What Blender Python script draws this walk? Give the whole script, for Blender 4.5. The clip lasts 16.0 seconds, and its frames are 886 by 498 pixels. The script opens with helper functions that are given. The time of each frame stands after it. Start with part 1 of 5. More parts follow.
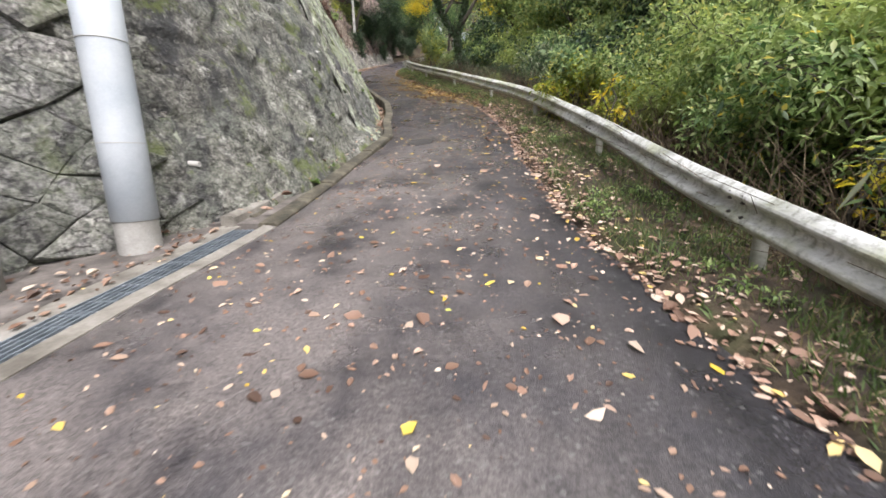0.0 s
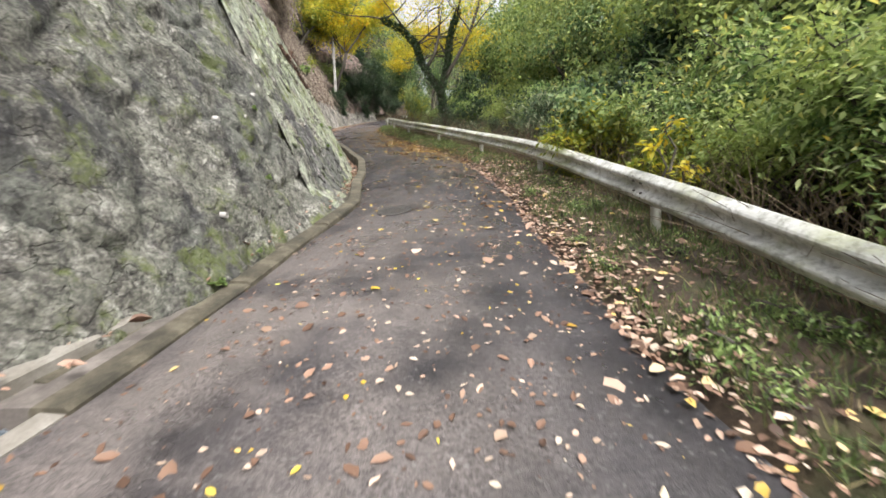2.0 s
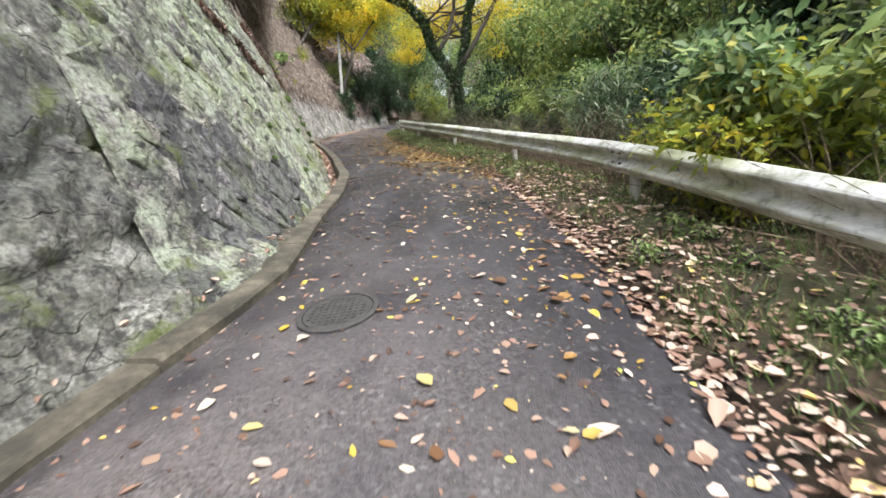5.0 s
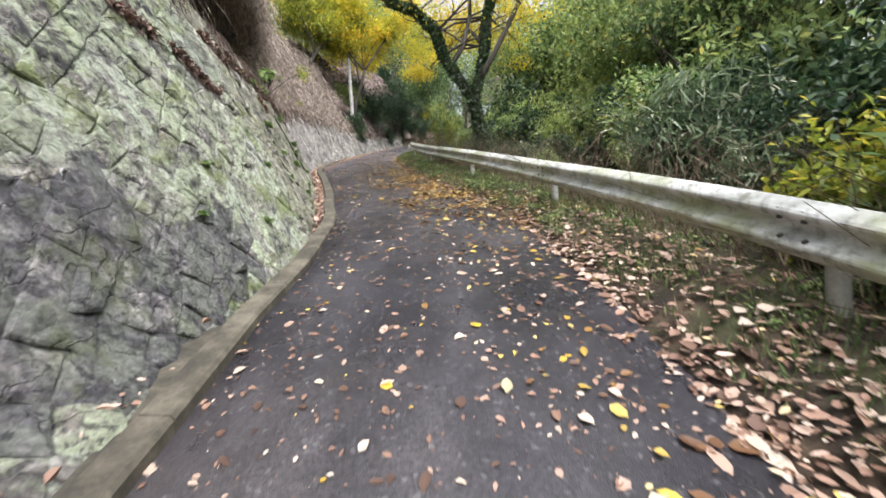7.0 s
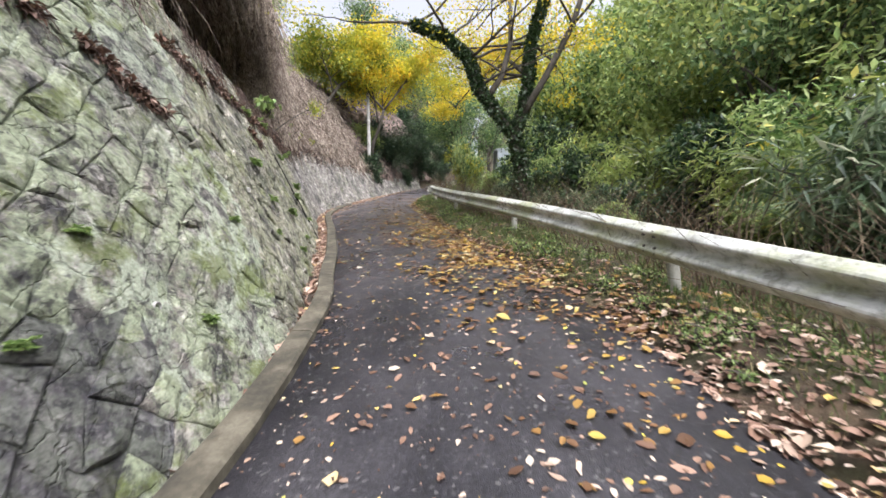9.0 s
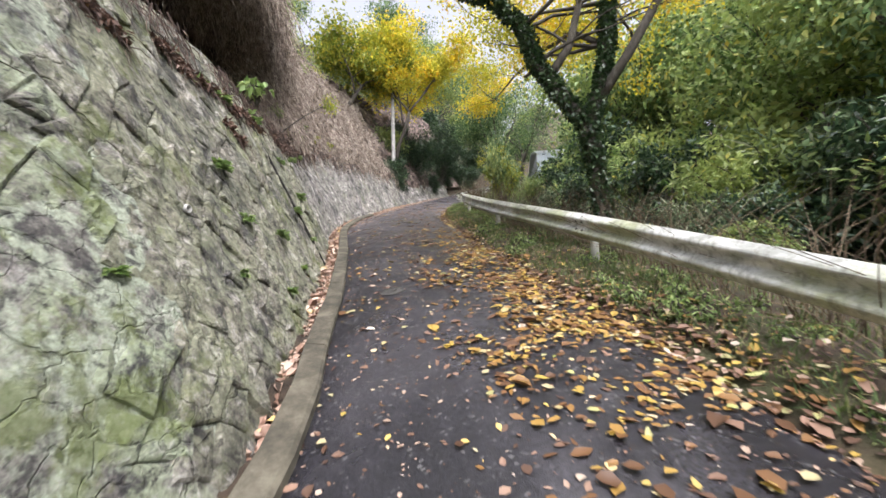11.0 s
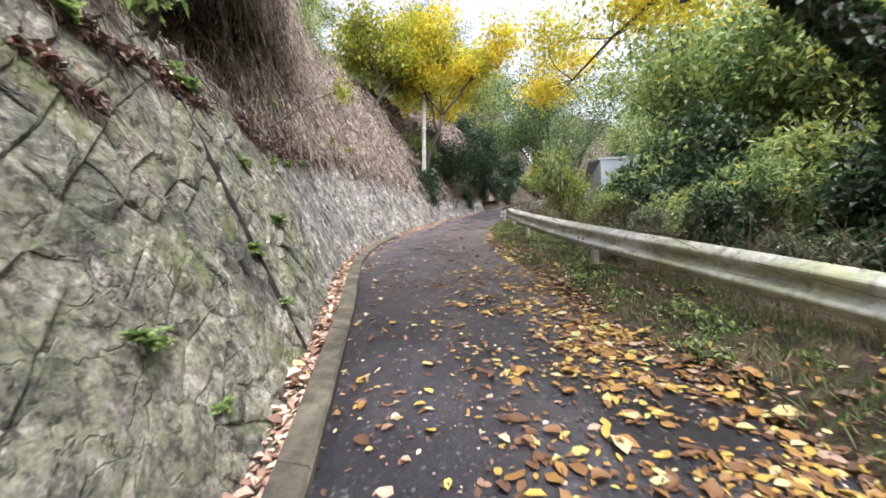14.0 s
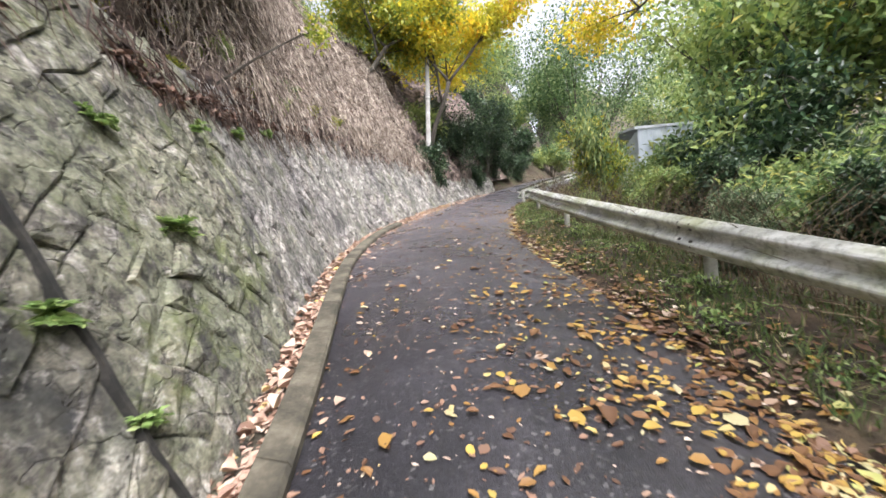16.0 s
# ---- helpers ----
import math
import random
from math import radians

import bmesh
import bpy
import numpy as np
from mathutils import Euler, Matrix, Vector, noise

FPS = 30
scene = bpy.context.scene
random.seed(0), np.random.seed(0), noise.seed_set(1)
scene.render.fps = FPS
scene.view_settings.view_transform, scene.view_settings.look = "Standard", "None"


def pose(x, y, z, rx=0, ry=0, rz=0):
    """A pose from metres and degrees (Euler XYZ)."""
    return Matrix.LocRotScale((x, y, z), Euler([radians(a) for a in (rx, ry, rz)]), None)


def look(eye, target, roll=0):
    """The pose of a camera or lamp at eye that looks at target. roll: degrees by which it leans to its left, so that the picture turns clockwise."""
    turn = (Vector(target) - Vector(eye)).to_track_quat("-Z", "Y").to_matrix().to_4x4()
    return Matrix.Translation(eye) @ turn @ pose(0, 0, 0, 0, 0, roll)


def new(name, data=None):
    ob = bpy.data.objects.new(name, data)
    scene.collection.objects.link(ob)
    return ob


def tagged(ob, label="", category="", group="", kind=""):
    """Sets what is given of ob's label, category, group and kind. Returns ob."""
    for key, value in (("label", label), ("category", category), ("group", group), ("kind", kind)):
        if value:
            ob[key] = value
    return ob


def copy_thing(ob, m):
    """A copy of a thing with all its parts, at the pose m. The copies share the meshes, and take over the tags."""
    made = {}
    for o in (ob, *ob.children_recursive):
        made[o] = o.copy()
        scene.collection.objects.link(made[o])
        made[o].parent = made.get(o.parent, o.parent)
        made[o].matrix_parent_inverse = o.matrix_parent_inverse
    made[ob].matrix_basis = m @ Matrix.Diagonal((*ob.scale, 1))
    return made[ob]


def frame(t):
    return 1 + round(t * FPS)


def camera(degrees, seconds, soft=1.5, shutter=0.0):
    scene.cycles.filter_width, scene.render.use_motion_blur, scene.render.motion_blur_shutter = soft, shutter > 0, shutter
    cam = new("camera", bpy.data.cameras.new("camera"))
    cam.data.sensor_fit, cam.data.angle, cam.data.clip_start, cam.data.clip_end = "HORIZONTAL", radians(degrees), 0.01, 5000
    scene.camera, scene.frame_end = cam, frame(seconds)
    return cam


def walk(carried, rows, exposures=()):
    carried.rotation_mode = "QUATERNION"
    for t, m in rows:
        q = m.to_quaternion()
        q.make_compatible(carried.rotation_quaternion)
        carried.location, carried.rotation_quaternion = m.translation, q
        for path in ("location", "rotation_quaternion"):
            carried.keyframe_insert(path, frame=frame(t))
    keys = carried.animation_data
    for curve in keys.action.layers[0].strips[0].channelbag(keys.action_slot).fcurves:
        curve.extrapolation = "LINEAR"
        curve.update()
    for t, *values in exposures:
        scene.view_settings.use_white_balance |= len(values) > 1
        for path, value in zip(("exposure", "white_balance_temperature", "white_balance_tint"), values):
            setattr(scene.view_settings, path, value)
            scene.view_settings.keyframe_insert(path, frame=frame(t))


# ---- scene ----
cam = camera(95.5, 16.0, soft=1.6, shutter=0.35)
METRES, EYE, TILT, LEAN, TURN = 20.0, 1.35, 0.0, 0.0, 0.0
ROWS = [
    (0.0, 0.0, 0.0, 0.0, -0.32, -12.23, 1.47),
    (0.5, 0.0055, 0.0318, 0.0037, -1.3, -11.85, 0.99),
    (1.0, 0.0053, 0.0615, 0.0076, -2.22, -9.55, 1.14),
    (1.5, 0.0072, 0.0945, 0.0126, -2.39, -7.79, 1.79),
    (2.0, 0.0041, 0.1292, 0.0169, -2.28, -4.85, 2.33),
    (2.5, 0.0068, 0.165, 0.0224, -3.81, -3.58, 2.46),
    (3.0, 0.0091, 0.1981, 0.0277, -3.28, -3.47, 2.26),
    (3.5, 0.0143, 0.2318, 0.0327, -2.7, -2.95, 1.89),
    (4.0, 0.0159, 0.2651, 0.0381, -1.31, -3.7, 1.82),
    (6.5, 0.0204, 0.4107, 0.0781, 2.32, -4.16, 4.15),
    (7.0, 0.0206, 0.4403, 0.0873, 3.13, -1.54, 3.62),
    (7.5, 0.0144, 0.4673, 0.0971, 4.19, 1.27, 2.95),
    (8.0, 0.011, 0.4965, 0.1052, 4.31, 2.55, 2.49),
    (8.5, 0.0027, 0.5254, 0.1133, 4.94, 3.69, 2.15),
    (9.0, -0.0044, 0.5546, 0.1207, 4.86, 4.16, 2.02),
    (11.5, -0.041, 0.698, 0.1597, 8.85, 5.42, 1.64),
    (12.0, -0.0517, 0.7272, 0.1676, 8.93, 5.87, 1.81),
    (12.5, -0.058, 0.7569, 0.1765, 9.65, 6.75, 1.73),
    (13.0, -0.0683, 0.7852, 0.185, 10.39, 6.96, 1.29),
    (13.5, -0.0751, 0.8142, 0.1932, 11.04, 7.0, 0.88),
    (14.0, -0.0844, 0.8412, 0.1998, 11.97, 7.02, 0.45),
    (14.5, -0.0917, 0.8691, 0.2079, 12.04, 6.64, 0.47),
    (15.0, -0.1024, 0.8955, 0.2152, 13.64, 5.52, 0.5),
    (15.5, -0.1113, 0.9222, 0.2224, 12.38, 5.06, 1.0),
    (16.0, -0.1176, 0.9501, 0.2305, 12.66, 4.04, 1.27),
]
EXPOSURES = [(0.0, 1.18, 6450, 14), (0.6, 1.27, 6650, 12), (1.0, 1.27, 6750, 11), (3.0, 1.35, 6500, 11), (7.0, 1.42, 6250, 14), (9.0, 1.4, 6250, 15), (12.5, 1.45, 6300, 15), (16.0, 1.72, 6300, 15)]
walk(cam, [(t, pose(0, 0, EYE, TILT, LEAN, TURN) @ pose(METRES * x, METRES * y, METRES * z, 90 + pitch, roll, yaw)) for t, x, y, z, yaw, pitch, roll in ROWS], EXPOSURES)

# ---- world and sun: bright overcast ----
SUN_EL, SUN_ROT = radians(58), radians(150)
world = bpy.data.worlds.new("overcast_sky")
scene.world = world
world.use_nodes = True
wn = world.node_tree.nodes
wl = world.node_tree.links
wbg = wn["Background"]
wsky = wn.new("ShaderNodeTexSky")
wsky.sky_type = "NISHITA"
wsky.sun_disc = False
wsky.sun_elevation, wsky.sun_rotation = SUN_EL, SUN_ROT
wsky.air_density, wsky.dust_density, wsky.ozone_density = 1.0, 4.0, 1.0
whs = wn.new("ShaderNodeHueSaturation")
whs.inputs["Saturation"].default_value = 0.22
wl.new(wsky.outputs[0], whs.inputs["Color"])
wl.new(whs.outputs[0], wbg.inputs["Color"])
wbg.inputs["Strength"].default_value = 0.15
sun = new("sun", bpy.data.lights.new("sun", "SUN"))
sun.data.energy, sun.data.angle, sun.data.color = 1.5, radians(40), (1.0, 0.985, 0.96)
sun.matrix_world = look((0, 0, 30), (-30 * math.cos(SUN_EL) * math.sin(SUN_ROT), -30 * math.cos(SUN_EL) * math.cos(SUN_ROT), 30 - 30 * math.sin(SUN_EL)))

# ---- plan of the place: lines along y ----


def line(*pts):
    """A smooth function through (y, value) knots."""
    ys = [p[0] for p in pts]
    vs = [p[1] for p in pts]
    n = len(ys)
    m = [0.0] * n
    for i in range(n):
        a, b = max(0, i - 1), min(n - 1, i + 1)
        m[i] = (vs[b] - vs[a]) / (ys[b] - ys[a])

    def f(y):
        if y <= ys[0]:
            return vs[0] + m[0] * (y - ys[0])
        if y >= ys[-1]:
            return vs[-1] + m[-1] * (y - ys[-1])
        i = 0
        while y > ys[i + 1]:
            i += 1
        h = ys[i + 1] - ys[i]
        t = (y - ys[i]) / h
        return ((2 * t**3 - 3 * t**2 + 1) * vs[i] + (t**3 - 2 * t**2 + t) * h * m[i]
                + (3 * t**2 - 2 * t**3) * vs[i + 1] + (t**3 - t**2) * h * m[i + 1])
    return f


def clamp(v, a, b):
    return max(a, min(b, v))


road_h = line((-30, -3.2), (-10, -1.3), (0, 0), (4, 0.57), (8, 1.48), (12, 2.56), (16, 3.66), (20, 4.8), (24, 5.95), (28, 7.05), (32, 8.13), (36, 9.25), (40, 10.4), (44, 11.6), (48, 12.8), (54, 14.1), (60, 14.9), (80, 16.0))
left_edge = line((-12, -3.1), (0, -2.66), (2, -2.48), (3.5, -2.28), (4.8, -2.06), (5.7, -1.97), (6.6, -1.89), (7.5, -1.74), (8.5, -1.57), (9.3, -1.36), (10.2, -1.18), (11, -1.26), (12.3, -1.45), (13.6, -1.52), (15, -1.72), (16, -1.9), (17.2, -2.33), (18.3, -2.65), (20.7, -3.53), (22, -4.02), (23.4, -4.6), (26, -5.55), (29.3, -6.15), (33, -6.0), (37, -5.4), (42, -4.2), (50, -1.5), (60, 3.0))
right_edge = line((-12, 1.9), (0, 1.68), (3, 1.6), (5, 1.52), (6.6, 1.62), (8.1, 1.6), (9.8, 1.7), (11.2, 1.66), (12.2, 1.6), (13.2, 1.5), (14.1, 1.38), (15.1, 1.24), (16.2, 0.92), (17.4, 0.55), (18.5, 0.1), (20, -0.45), (22, -1.15), (24, -1.65), (25.6, -2.2), (28.5, -2.75), (33, -2.9), (37, -2.2), (42, -0.9), (50, 2.0), (60, 6.5))
rail_x = line((-12, 2.2), (-0.8, 2.4), (3.2, 2.5), (7.25, 2.68), (11.25, 2.46), (15.3, 1.78), (19.35, 0.62), (23.4, -0.75), (27.4, -1.75), (32.6, -2.36))
rail_z = line((-12, -1.2), (-0.8, -0.1), (3.2, 0.62), (7.25, 1.63), (11.25, 2.72), (15.3, 3.77), (19.35, 4.9), (23.4, 6.04), (27.4, 7.14), (32.6, 8.42))
wall_foot = line((-12, -5.6), (0, -5.2), (2.5, -4.7), (3.8, -3.95), (4.6, -3.2), (5.4, -2.5), (6.4, -2.15), (7.5, -1.98), (8.5, -1.78), (9.6, -1.68), (11, -1.83), (12.3, -1.95), (13.6, -2.02), (15, -2.22), (16, -2.4), (17.2, -2.83), (18.3, -3.15), (20.7, -4.0), (22, -4.5), (23.4, -5.1), (26, -6.05), (29.3, -6.7), (33, -6.6), (37, -6.2), (42, -5.2), (50, -2.6), (60, 1.8))
wall_batter = line((-12, 0.3), (4, 0.36), (8, 0.39), (12, 0.41), (15, 0.47), (22, 0.48), (30, 0.46), (60, 0.5))
wall_top = line((-12, 4.6), (4, 4.8), (10, 4.6), (13, 4.4), (16, 4.2), (18.9, 3.7), (20.6, 3.3), (22.4, 2.95), (25, 2.9), (29, 2.9), (33, 2.2), (37, 1.4), (42, 0.8), (50, 0.5))


# crown of the road
mid_x = line((-12, -0.35), (0, -0.17), (4, -0.06), (8, 0.13), (9.6, 0.29), (11, 0.26), (14, 0.08), (16, -0.46), (18.3, -1.23), (20.7, -2.1), (23.4, -3.02), (26, -3.85), (29.3, -4.39), (33, -4.45), (37, -3.8), (42, -2.55), (50, 0.25), (60, 4.75))


def road_z(x, y):
    d = clamp(x - mid_x(y), -1.9, 1.9)
    k = 0.015 + 0.045 * clamp((y - 3) / 4, 0, 1)
    return road_h(y) - k * d * d


def fbm(x, y, z, octaves=4):
    return noise.fractal(Vector((x, y, z)), 1.0, 2.0, octaves)


def verge_z(x, y):
    """Ground from the pavement's edge out past the rail, then down into the valley."""
    r = right_edge(y)
    rx = rail_x(y) if y < 32.6 else r + 1.0
    rz = (rail_z(y) - 0.2) if y < 32.6 else road_z(r, y)
    e = road_z(r, y)
    if x < rx:
        t = clamp((x - r) / max(0.2, rx - r), 0, 1)
        z = e + (rz - e) * t + 0.05 * math.sin(t * math.pi)
    else:
        d = x - rx
        z = rz - 0.13 * min(d, 9.0) + max(0.0, d - 16) * 0.42 * clamp((60 - d) / 40, 0.25, 1)
    return z


def bank_z(x, y):
    """Ground behind the wall: steep bank that eases into the hill."""
    d = wall_foot(y) - x
    zf = road_z(left_edge(y), y)
    top = wall_top(y)
    b = max(0.3, wall_batter(y))
    if d < b * top + 0.35:
        return zf - 0.1 + max(0, d - 0.35) / b
    return zf + top - 0.1 + min(d - b * top - 0.35, 25) * 0.75 + 0.1 * max(0, d - 35)


def terrain(x, y):
    n = 0.5 * fbm(x * 0.15, y * 0.15, 3.1, 3)
    if x > right_edge(y):
        far = clamp((x - right_edge(y) - 1.2) / 6, 0, 1)
        z = verge_z(x, y) + n * far + 0.05 * fbm(x * 1.3, y * 1.3, 9, 3)
    elif x < wall_foot(y):
        z = bank_z(x, y) + n * clamp((wall_foot(y) - x - 3) / 5, 0, 1)
    else:
        z = road_z(x, y) - 0.16
    if y > 52:
        z += (y - 52) * 0.3 * clamp(abs(x - mid_x(52)) / 10, 0, 1)
    return z


# ---- mesh helpers ----


def mesh_of(name, V, F, mat, smooth=False):
    me = bpy.data.meshes.new(name)
    me.from_pydata([tuple(v) for v in V], [], F)
    if mat:
        me.materials.append(mat)
    if smooth:
        me.polygons.foreach_set("use_smooth", [True] * len(me.polygons))
    me.update()
    return me


def quick_mesh(name, V, F, mat, smooth=False):
    """Mesh from number arrays; F has one row of corner indices per face."""
    V = np.asarray(V, dtype=np.float32)
    F = np.asarray(F, dtype=np.int32)
    me = bpy.data.meshes.new(name)
    k = F.shape[1]
    me.vertices.add(len(V))
    me.vertices.foreach_set("co", V.ravel())
    me.loops.add(F.size)
    me.loops.foreach_set("vertex_index", F.ravel())
    me.polygons.add(len(F))
    me.polygons.foreach_set("loop_start", np.arange(0, F.size, k, dtype=np.int32))
    me.polygons.foreach_set("loop_total", np.full(len(F), k, dtype=np.int32))
    if smooth:
        me.polygons.foreach_set("use_smooth", np.ones(len(F), dtype=bool))
    if mat:
        me.materials.append(mat)
    me.update(calc_edges=True)
    me.validate()
    return me


def part(name, me, parent, label=""):
    ob = new(name, me)
    ob.parent = parent
    if label:
        tagged(ob, label)
    return ob


def setting(name, me, label, category):
    return tagged(new(name, me), label, category, kind="structure")


def root(name, at, label, category, group=""):
    ob = new(name)
    ob.location = at
    return tagged(ob, label, category, group)


def sheet(us, vs, fn):
    """Grid of points fn(u, v) with its faces."""
    V = [fn(u, v) for u in us for v in vs]
    n = len(vs)
    F = [(i * n + j, (i + 1) * n + j, (i + 1) * n + j + 1, i * n + j + 1) for i in range(len(us) - 1) for j in range(n - 1)]
    return V, F


def sweep(ys, section, caps=True):
    """Closed section, a list of points for each y, joined along y."""
    rings = [section(y) for y in ys]
    k = len(rings[0])
    V = [p for r in rings for p in r]
    F = []
    for i in range(len(rings) - 1):
        for j in range(k):
            a, b = i * k + j, i * k + (j + 1) % k
            F.append((a, b, b + k, a + k))
    if caps:
        F.append(tuple(range(k - 1, -1, -1)))
        F.append(tuple(range((len(rings) - 1) * k, len(rings) * k)))
    return V, F


def tube(pts, radii, sides=7, V=None, F=None):
    """Tapered tube along a polyline, added to V and F."""
    V = [] if V is None else V
    F = [] if F is None else F
    pts = [Vector(p) for p in pts]
    base = len(V)
    side = None
    for i, p in enumerate(pts):
        d = (pts[min(i + 1, len(pts) - 1)] - pts[max(i - 1, 0)]).normalized()
        if side is None:
            side = d.orthogonal().normalized()
        side = (side - d * side.dot(d)).normalized()
        up = d.cross(side)
        for k in range(sides):
            a = 2 * math.pi * k / sides
            V.append(p + (side * math.cos(a) + up * math.sin(a)) * radii[i])
    for i in range(len(pts) - 1):
        for k in range(sides):
            a, b = base + i * sides + k, base + i * sides + (k + 1) % sides
            F.append((a, b, b + sides, a + sides))
    F.append(tuple(base + k for k in range(sides - 1, -1, -1)))
    F.append(tuple(base + (len(pts) - 1) * sides + k for k in range(sides)))
    return V, F


def lathe(profile, sides=24, V=None, F=None, at=(0, 0, 0)):
    """Turned solid from (radius, z) pairs."""
    V = [] if V is None else V
    F = [] if F is None else F
    base = len(V)
    for r, z in profile:
        for k in range(sides):
            a = 2 * math.pi * k / sides
            V.append((at[0] + r * math.cos(a), at[1] + r * math.sin(a), at[2] + z))
    for i in range(len(profile) - 1):
        for k in range(sides):
            a, b = base + i * sides + k, base + i * sides + (k + 1) % sides
            F.append((a, b, b + sides, a + sides))
    F.append(tuple(base + k for k in range(sides - 1, -1, -1)))
    F.append(tuple(base + (len(profile) - 1) * sides + k for k in range(sides)))
    return V, F


def box(x0, y0, z0, x1, y1, z1, V=None, F=None):
    V = [] if V is None else V
    F = [] if F is None else F
    b = len(V)
    V += [(x0, y0, z0), (x1, y0, z0), (x1, y1, z0), (x0, y1, z0), (x0, y0, z1), (x1, y0, z1), (x1, y1, z1), (x0, y1, z1)]
    F += [tuple(b + i for i in f) for f in ((3, 2, 1, 0), (4, 5, 6, 7), (0, 1, 5, 4), (1, 2, 6, 5), (2, 3, 7, 6), (3, 0, 4, 7))]
    return V, F


RNG = np.random.default_rng(7)


def unit(v):
    return v / np.maximum(1e-6, np.linalg.norm(v, axis=1, keepdims=True))


def leaf_cloud(name, P, mat, length, width, droop=0.3, heading=None, spread=1.0, curl=0.25, rng=RNG):
    """Many folded leaves at the points P: two triangles each, folded along the midrib."""
    n = len(P)
    P = np.asarray(P, dtype=np.float32)
    d = rng.normal(size=(n, 3)) * spread
    if heading is not None:
        d += heading
    d[:, 2] -= droop
    d = unit(d)
    up = rng.normal(size=(n, 3)) * 0.45 + np.array([0, 0, 1.0])
    s = unit(np.cross(d, up))
    nn = np.cross(s, d)
    L = (length * rng.uniform(0.6, 1.25, n))[:, None]
    w = (width * rng.uniform(0.7, 1.2, n))[:, None]
    c = (curl * rng.uniform(0.3, 1.3, n))[:, None] * w
    a = P
    t = P + d * L - nn * c
    l = P + d * L * 0.42 + s * w * 0.5 + nn * c
    r = P + d * L * 0.42 - s * w * 0.5 + nn * c
    V = np.stack([a, l, t, r], 1).reshape(-1, 3)
    k = np.arange(n)[:, None] * 4
    F = np.concatenate([k + [0, 2, 1], k + [0, 3, 2]], 1).reshape(-1, 3)
    return quick_mesh(name, V, F, mat)


# ---- materials ----


def nodes_of(name):
    m = bpy.data.materials.new(name)
    m.use_nodes = True
    t = m.node_tree
    return m, t.nodes, t.links, t.nodes["Principled BSDF"]


def noise_node(n, l, pos, scale, detail=5.0, rough=0.55, stretch=None, distort=0.0):
    x = n.new("ShaderNodeTexNoise")
    x.inputs["Scale"].default_value = scale
    x.inputs["Detail"].default_value = detail
    x.inputs["Roughness"].default_value = rough
    x.inputs["Distortion"].default_value = distort
    if stretch:
        mp = n.new("ShaderNodeMapping")
        mp.inputs["Scale"].default_value = stretch
        l.new(pos, mp.inputs["Vector"])
        l.new(mp.outputs[0], x.inputs["Vector"])
    else:
        l.new(pos, x.inputs["Vector"])
    return x.outputs["Fac"]


def ramp(n, l, fac, stops):
    r = n.new("ShaderNodeValToRGB")
    e = r.color_ramp.elements
    while len(e) < len(stops):
        e.new(0.5)
    for i, (p, c) in enumerate(stops):
        e[i].position = p
        e[i].color = (*c, 1) if len(c) == 3 else c
    l.new(fac, r.inputs["Fac"])
    return r.outputs["Color"]


def g3(v):
    return (v, v, v)


def mix(n, l, fac, a, b, mode="MIX"):
    m = n.new("ShaderNodeMix")
    m.data_type = "RGBA"
    m.blend_type = mode
    for s, v in ((m.inputs[0], fac), (m.inputs[6], a), (m.inputs[7], b)):
        if isinstance(v, (int, float)):
            s.default_value = v
        elif isinstance(v, tuple):
            s.default_value = (*v, 1)
        else:
            l.new(v, s)
    return m.outputs[2]


def bump(n, l, bsdf, heights, strength=0.5, distance=0.02):
    b = n.new("ShaderNodeBump")
    b.inputs["Strength"].default_value = strength
    b.inputs["Distance"].default_value = distance
    l.new(heights, b.inputs["Height"])
    l.new(b.outputs[0], bsdf.inputs["Normal"])


